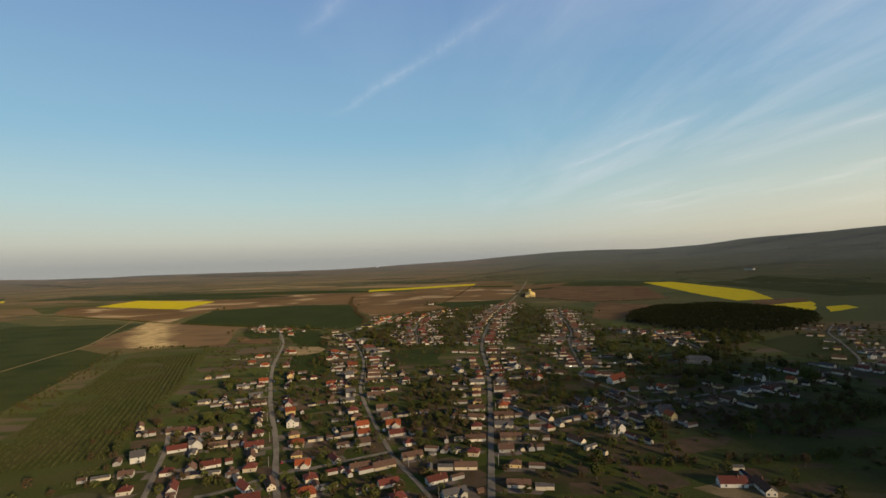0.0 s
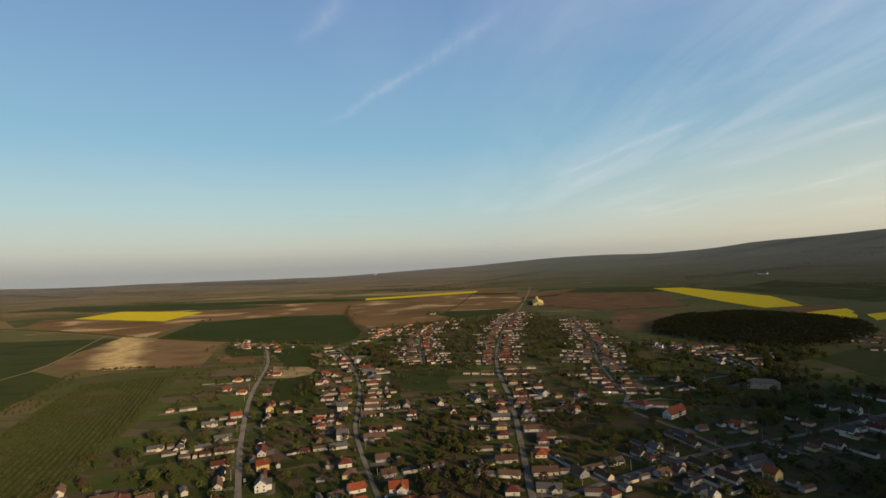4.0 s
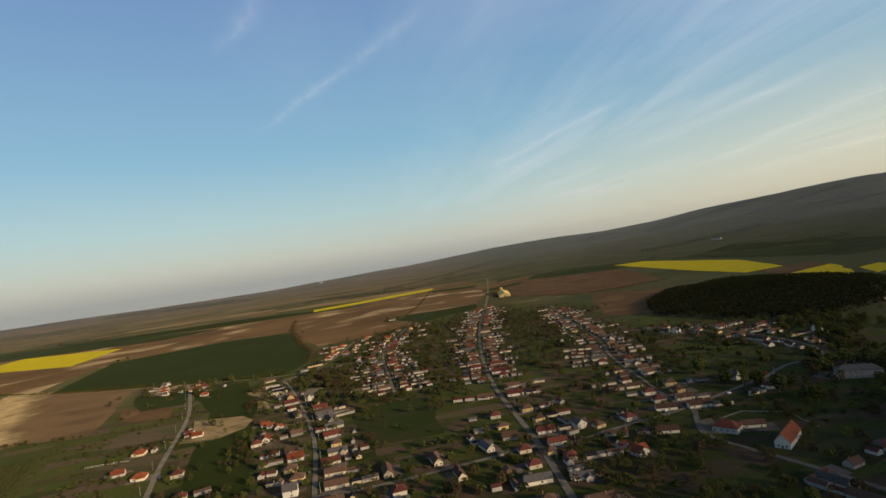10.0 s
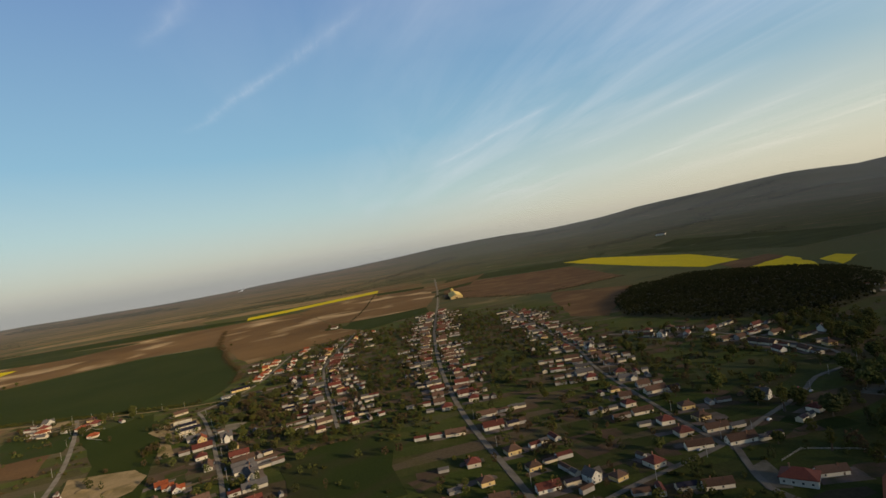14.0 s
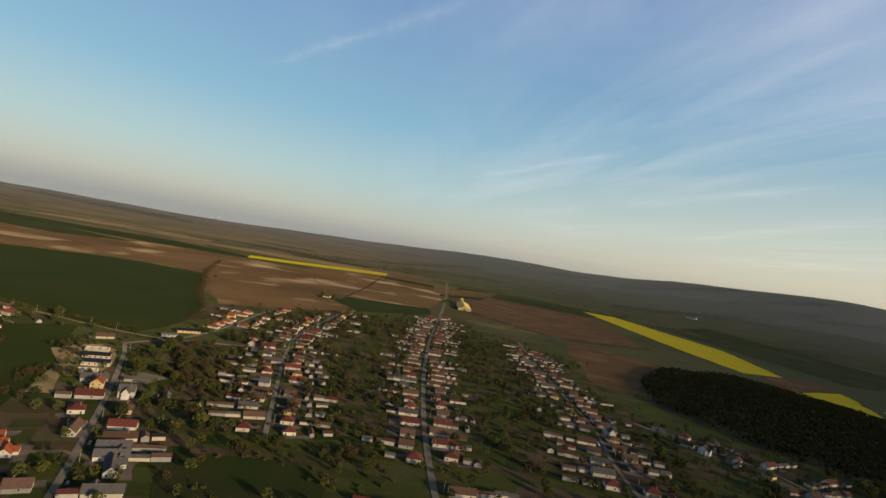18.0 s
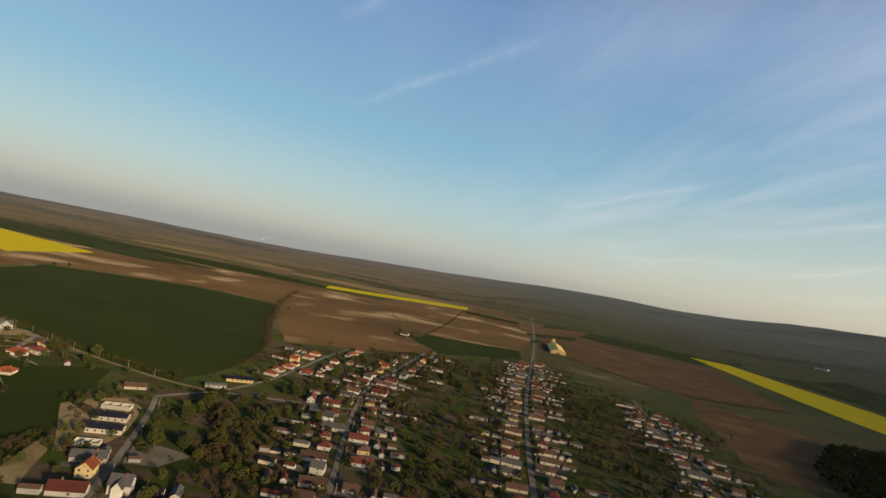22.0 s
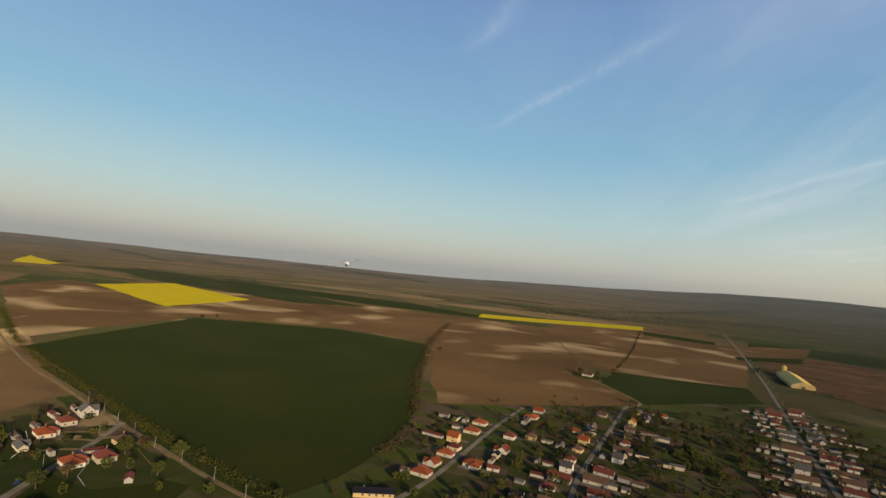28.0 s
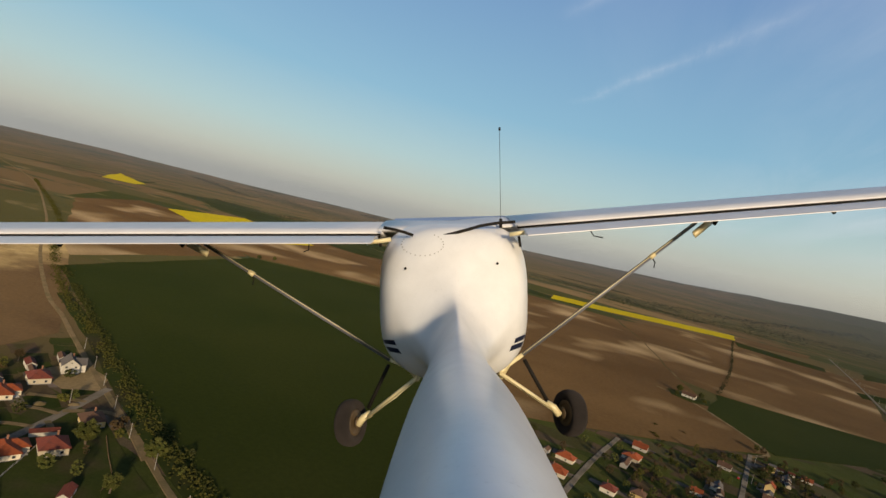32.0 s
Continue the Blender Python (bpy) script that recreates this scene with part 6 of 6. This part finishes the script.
BODY = [(-0.35, 0.03, -0.40, 0.05, 0.05, 2.0, 0), (-0.2, 0.034, -0.37, 0.10, 0.10, 2.1, 0), (0.2, 0.036, -0.365, 0.128, 0.135, 2.1, 0.28), (0.5, 0.041, -0.38, 0.138, 0.14, 2.1, 0.3), (0.85, 0.047, -0.407, 0.149, 0.15, 2.1, 0.3),
        (1.5, 0.064, -0.50, 0.172, 0.165, 2.1, 0.3), (2.2, 0.077, -0.60, 0.18, 0.18, 2.1, 0.38), (2.75, 0.086, -0.668, 0.178, 0.215, 2.0, 0.52), (3.05, 0.088, -0.67, 0.17, 0.27, 1.9, 0.66),
        (3.25, 0.088, -0.655, 0.19, 0.27, 1.9, 0.66), (3.42, 0.086, -0.60, 0.25, 0.27, 1.9, 0.56), (3.55, 0.083, -0.51, 0.36, 0.35, 2.0, 0.42), (3.66, 0.081, -0.435, 0.46, 0.475, 2.3, 0.24), (3.76, 0.081, -0.405, 0.515, 0.545, 2.7, 0.1),
        (3.88, 0.080, -0.385, 0.55, 0.56, 3.0, 0.05), (4.05, 0.080, -0.37, 0.562, 0.572, 3.6, 0), (4.6, 0.08, -0.37, 0.565, 0.58, 3.8, 0), (5.3, 0.08, -0.40, 0.54, 0.55, 3.4, 0), (6.2, 0.08, -0.46, 0.42, 0.40, 2.8, 0), (6.6, 0.08, -0.48, 0.22, 0.2, 2.2, 0)]


def dense(rows, k=4):
    out = []
    for i in range(len(rows) - 1):
        p = [np.array(rows[min(max(j, 0), len(rows) - 1)]) for j in (i - 1, i, i + 1, i + 2)]
        for s in range(k):
            t = s / k
            out.append(0.5 * (2 * p[1] + (p[2] - p[0]) * t + (2 * p[0] - 5 * p[1] + 4 * p[2] - p[3]) * t * t + (3 * p[1] - p[0] - 3 * p[2] + p[3]) * t ** 3))
    return out + [np.array(rows[-1])]


shell = loft("fuselage", [oval(*[float(x) for x in r]) for r in dense(BODY)], M["paint"], plane, "glossy white fuselage narrowing to the tail")
FOIL = [(0, 0), (0.25, 0.045), (0.6, 0.10), (0.95, 0.125), (1.2, 0.085), (1.28, 0.02), (1.2, -0.03), (0.8, -0.05), (0.3, -0.02), (0, -0.012)]
FLAP = [(0, 0), (-0.1, -0.004), (-0.22, -0.022), (-0.35, -0.056), (-0.35, -0.062), (-0.2, -0.045), (-0.08, -0.03), (0.02, -0.016)]


def wing(root, tip, front):
    """One wing with its flap, painted slot shade, hinges, strut and fittings."""
    side = 1 if tip.x > 0 else -1
    steps = 9

    def at(t):
        return root.lerp(tip, t)
    w = loft("wing", [[at(k / steps) + Vector((0, y, z)) for y, z in FOIL] for k in range(steps + 1)], M["fabric"], plane, "white fabric-covered wing")
    drop = Vector((0, 0, front))
    loft("flap", [[at(k / steps) + drop + Vector((side * 0.02, y, z)) for y, z in FLAP] for k in range(steps + 1)], M["fabric"], w, "white slotted flap", smooth=False)
    # a black rod laid in the slot stands in for its shade
    rod("slot_seal", [at(k / 6) + Vector((0, 0.02, front * 0.5)) for k in range(7)], 0.012, M["black"], w, "dark strip standing in for shade between wing and flap")
    return w


left = wing(Vector((-0.47, 3.9, 0.127)), Vector((-4.4, 3.9, 0.124)), -0.029)
right = wing(Vector((0.56, 3.9, 0.182)), Vector((4.4, 3.9, 0.481)), -0.03)
loft("centre_section", [[Vector((x, 4.0 + y * 0.9, 0.13 + (0.05 if x > 0.3 else 0.02) + z * 0.95)) for y, z in FOIL] for x in (-0.5, -0.2, 0.1, 0.4, 0.6)], M["fabric"], plane, "white wing centre section over the cabin")
v = [q(692, 398, 4.55), q(905, 396, 4.55), q(893, 382, 4.75), q(700, 387, 4.75)]
piece("roof_window", mesh_of("roof_window", v + [p - Vector((0, 0, 0.02)) for p in v], [(0, 1, 2, 3), (7, 6, 5, 4), (0, 4, 5, 1), (1, 5, 6, 2), (2, 6, 7, 3), (3, 7, 4, 0)], M["roof_glass"]), plane, "tinted blue roof window")

# struts, plates, hinges and hooks under the wings
for w, ends, plate, hinges, hook, horn in (
        (left, ((362, 432), (690, 637)), ((332, 430), (368, 449)), ((105, 429), (322, 430)), ((547, 431), (546, 443), (537, 446)), ((650, 430), (692, 424))),
        (right, ((1232, 394), (925, 628)), ((1262, 388), (1228, 416)), ((1475, 371), (1264, 391)), ((1044, 407), (1051, 418), (1067, 421)), ((902, 415), (934, 411)))):
    a, b = q(*ends[0], 4.3), q(*ends[1], 4.02)
    s = rod("strut", [a, a.lerp(b, 0.5), b], 0.015, M["strut"], w, "streamlined aluminium wing strut", flat=0.45)
    # a thin cream rod paints the bright highlight along the strut
    rod("fairing_strip", [a.lerp(b, 0.02) + Vector((0, -0.02, 0.014)), b + Vector((0, -0.02, 0.014))], 0.0028, M["primer"], s)
    c = a.lerp(b, 0.27)
    rod("strut_clamp", [c - (b - a).normalized() * 0.03, c + (b - a).normalized() * 0.02], 0.021, M["primer"], s, "cream clamp on the strut")
    rod("cable_loop", [c, c + Vector((0.02, -0.02, -0.05)), c + Vector((0.01, -0.02, -0.09))], 0.005, M["black"], s)
    rod("plate", [q(*plate[0], 4.2), q(*plate[1], 4.02)], 0.028, M["primer"], w, "flat cream flap bracket", flat=0.25, sides=4)
    for x, y in hinges:
        p = q(x, y, 3.85)
        v = [p + Vector((dx, dy, dz)) for dy in (-0.012, 0.012) for dx, dz in ((-0.045, 0.02), (0.045, 0.025), (0.005, -0.035))]
        piece("hinge_bracket", mesh_of("hinge_bracket", v, [(0, 1, 2), (5, 4, 3), (0, 3, 4, 1), (1, 4, 5, 2), (2, 5, 3, 0)], M["black"]), w, "dark flap hinge bracket")
        rod("hinge_pin", [p + Vector((-0.03, -0.02, 0.045)), p + Vector((0.04, -0.02, 0.045))], 0.009, M["black"], w)
    rod("hook", [q(*p, 3.7) for p in hook], 0.004, M["black"], w, "small wire hook under the wing")
    rod("flap_horn", [q(*horn[0], 3.72), q(*horn[1], 3.72)], 0.016, M["primer"], w, "cream flap control horn")
    rod("control_link", [q((horn[0][0] + horn[1][0]) / 2, 418, 3.74), q((horn[0][0] + horn[1][0]) / 2 + 3, 437, 3.74)], 0.01, M["black"], w)

# undercarriage
for sx, joint, axle, shock, wheel, frame_line, loop in (
        (-1, (747, 662), (645, 742), ((688, 646), (652, 722)), (621, 748), ((690, 637), (722, 650), (741, 674)), ((766, 614), (747, 627), (738, 642), (741, 656))),
        (1, (884, 660), (978, 724), ((928, 637), (972, 716)), (1008, 731), ((925, 628), (900, 646), (886, 670)), ((856, 620), (868, 627), (878, 642), (876, 655)))):
    gear = rod("gear_leg", [q(*joint, 3.85), q(*axle, 4.05)], 0.0165, M["primer"], plane, "cream tubular undercarriage leg")
    rod("brake_line", [q(*joint, 3.84), q(*[(a + b) / 2 + 3 for a, b in zip(joint, axle)], 3.9), q(*axle, 4.03)], 0.004, M["primer"], gear)
    rod("shock_strut", [q(*shock[0], 4.02), q(*shock[1], 4.08)], 0.015, M["black"], gear, "black shock strut")
    rod("frame_tube", [q(*p, 3.92) for p in frame_line], 0.016, M["primer"], gear, "cream frame tube under the cabin")
    rod("frame_tube", [q(*frame_line[1], 3.92), q(*joint, 3.86)], 0.015, M["primer"], gear)
    rod("hose", [q(*p, 3.8) for p in loop], 0.008, M["primer"], gear, "cream hose beside the fuselage")
    p = q(*axle, 4.05)
    rod("axle_fitting", [p + Vector((-sx * 0.05, 0, 0.045)), p + Vector((sx * 0.01, 0, 0.01)), p + Vector((sx * 0.05, 0, -0.045))], 0.028, M["primer"], gear, "cream axle fitting with bolts")
    hub = thing("wheel", "", "")
    hub.parent = plane
    hub.matrix_basis = Matrix.Translation(q(*wheel, 4.08)) @ pose(0, 0, 0, 0, sx * 5, sx * 19)
    prof = [(-0.03, 0.09), (-0.05, 0.11), (-0.062, 0.14), (-0.055, 0.163), (-0.03, 0.175), (0, 0.178), (0.03, 0.175), (0.055, 0.163), (0.062, 0.14), (0.05, 0.11), (0.03, 0.09)]
    loft("tyre", [[Vector((x, r * math.cos(t), r * math.sin(t))) for x, r in prof] for t in (2 * math.pi * k / 40 for k in range(41))], M["rubber"], hub, "worn black tyre", caps=False)
    loft("rim", [[Vector((x, r * math.cos(t), r * math.sin(t))) for t in (2 * math.pi * k / 28 for k in range(28))] for x, r in ((-0.04, 0.03), (-0.035, 0.07), (-0.045, 0.098), (0.045, 0.098), (0.035, 0.07), (0.04, 0.03))], M["rim"], hub, "dark brown wheel rim")
    loft("brake_disc", [[Vector((-sx * x, r * math.cos(t), r * math.sin(t))) for t in (2 * math.pi * k / 24 for k in range(24))] for x, r in ((0.06, 0.015), (0.06, 0.045), (0.068, 0.045), (0.068, 0.015))], M["rim"], hub, "bare metal brake disc")

# skin details, laid on the shell
from mathutils import bvhtree
skin = bvhtree.BVHTree.FromPolygons([v.co for v in shell.data.vertices], [tuple(p.vertices) for p in shell.data.polygons])


def on_skin(px, py, lift=0.003):
    hit, normal, _, _ = skin.ray_cast(Vector((0, 0, 0)), q(px, py, 1.0).normalized())
    return (q(px, py, 3.8), Vector((0, -1, 0))) if hit is None else (hit + (normal if normal.y < 0 else -normal) * lift, normal)


def patch(name, corners, mat, label, cuts=6):
    verts, faces = [], []
    for j in range(cuts + 1):
        for i in range(cuts + 1):
            a, b = Vector(corners[0]).lerp(Vector(corners[1]), i / cuts), Vector(corners[3]).lerp(Vector(corners[2]), i / cuts)
            c = a.lerp(b, j / cuts)
            verts.append(on_skin(c.x, c.y)[0])
    n = cuts + 1
    faces = [(i + j * n, i + 1 + j * n, i + 1 + (j + 1) * n, i + (j + 1) * n) for j in range(cuts) for i in range(cuts)]
    piece(name, mesh_of(name, verts, faces, mat, smooth=True), shell, label)


patch("stripe", [(678, 601), (698, 602), (702, 611), (682, 608)], M["navy"], "dark navy stripe")
patch("stripe", [(683, 613), (705, 617), (711, 626), (690, 622)], M["navy"], "dark navy stripe")
patch("stripe", [(912, 599), (930, 591), (928, 600), (909, 608)], M["navy"], "dark navy stripe")
patch("stripe", [(905, 612), (926, 604), (922, 614), (901, 622)], M["navy"], "dark navy stripe")
for pts in (((679, 403), (700, 407), (718, 412), (731, 417)), ((778, 419), (800, 414), (830, 406), (850, 400), (880, 395), (912, 393))):
    rod("window_seal", [q(x, y, 3.72) for x, y in pts], 0.011, M["black"], shell, "black rubber window seal", flat=0.6)
for k in range(26):
    t = 2 * math.pi * k / 26
    if -2.1 < math.atan2(math.sin(t), math.cos(t)) < -1.0:
        continue
    p, normal = on_skin(748 + 37 * math.cos(t), 433 + 20 * math.sin(t), 0.001)
    bm = bmesh.new()
    bmesh.ops.create_icosphere(bm, subdivisions=1, radius=0.0045, matrix=Matrix.Translation(p))
    part("rivet", bm, M["grey"], shell)
for x, y in ((718, 476), (880, 467)):
    p, normal = on_skin(x, y, 0.004)
    bm = bmesh.new()
    bmesh.ops.create_cone(bm, cap_ends=True, segments=8, radius1=0.011, radius2=0.008, depth=0.03, matrix=Matrix.Translation(p) @ pose(0, 0, 0, 90, 0, 0))
    part("bolt", bm, M["black"], shell, "dark bolt in the skin")
foot = q(886, 399, 3.95)
mast = rod("antenna", [foot, foot.lerp(q(884, 229, 3.95), 0.5), q(884, 229, 3.95)], 0.0017, M["black"], plane, "thin whip antenna on the cabin roof")
rod("antenna_base", [foot - Vector((0, 0, 0.02)), foot + Vector((0, 0, 0.05))], 0.012, M["black"], mast)
rod("antenna_tip", [q(884, 231, 3.95), q(884, 226, 3.95)], 0.008, M["black"], mast)
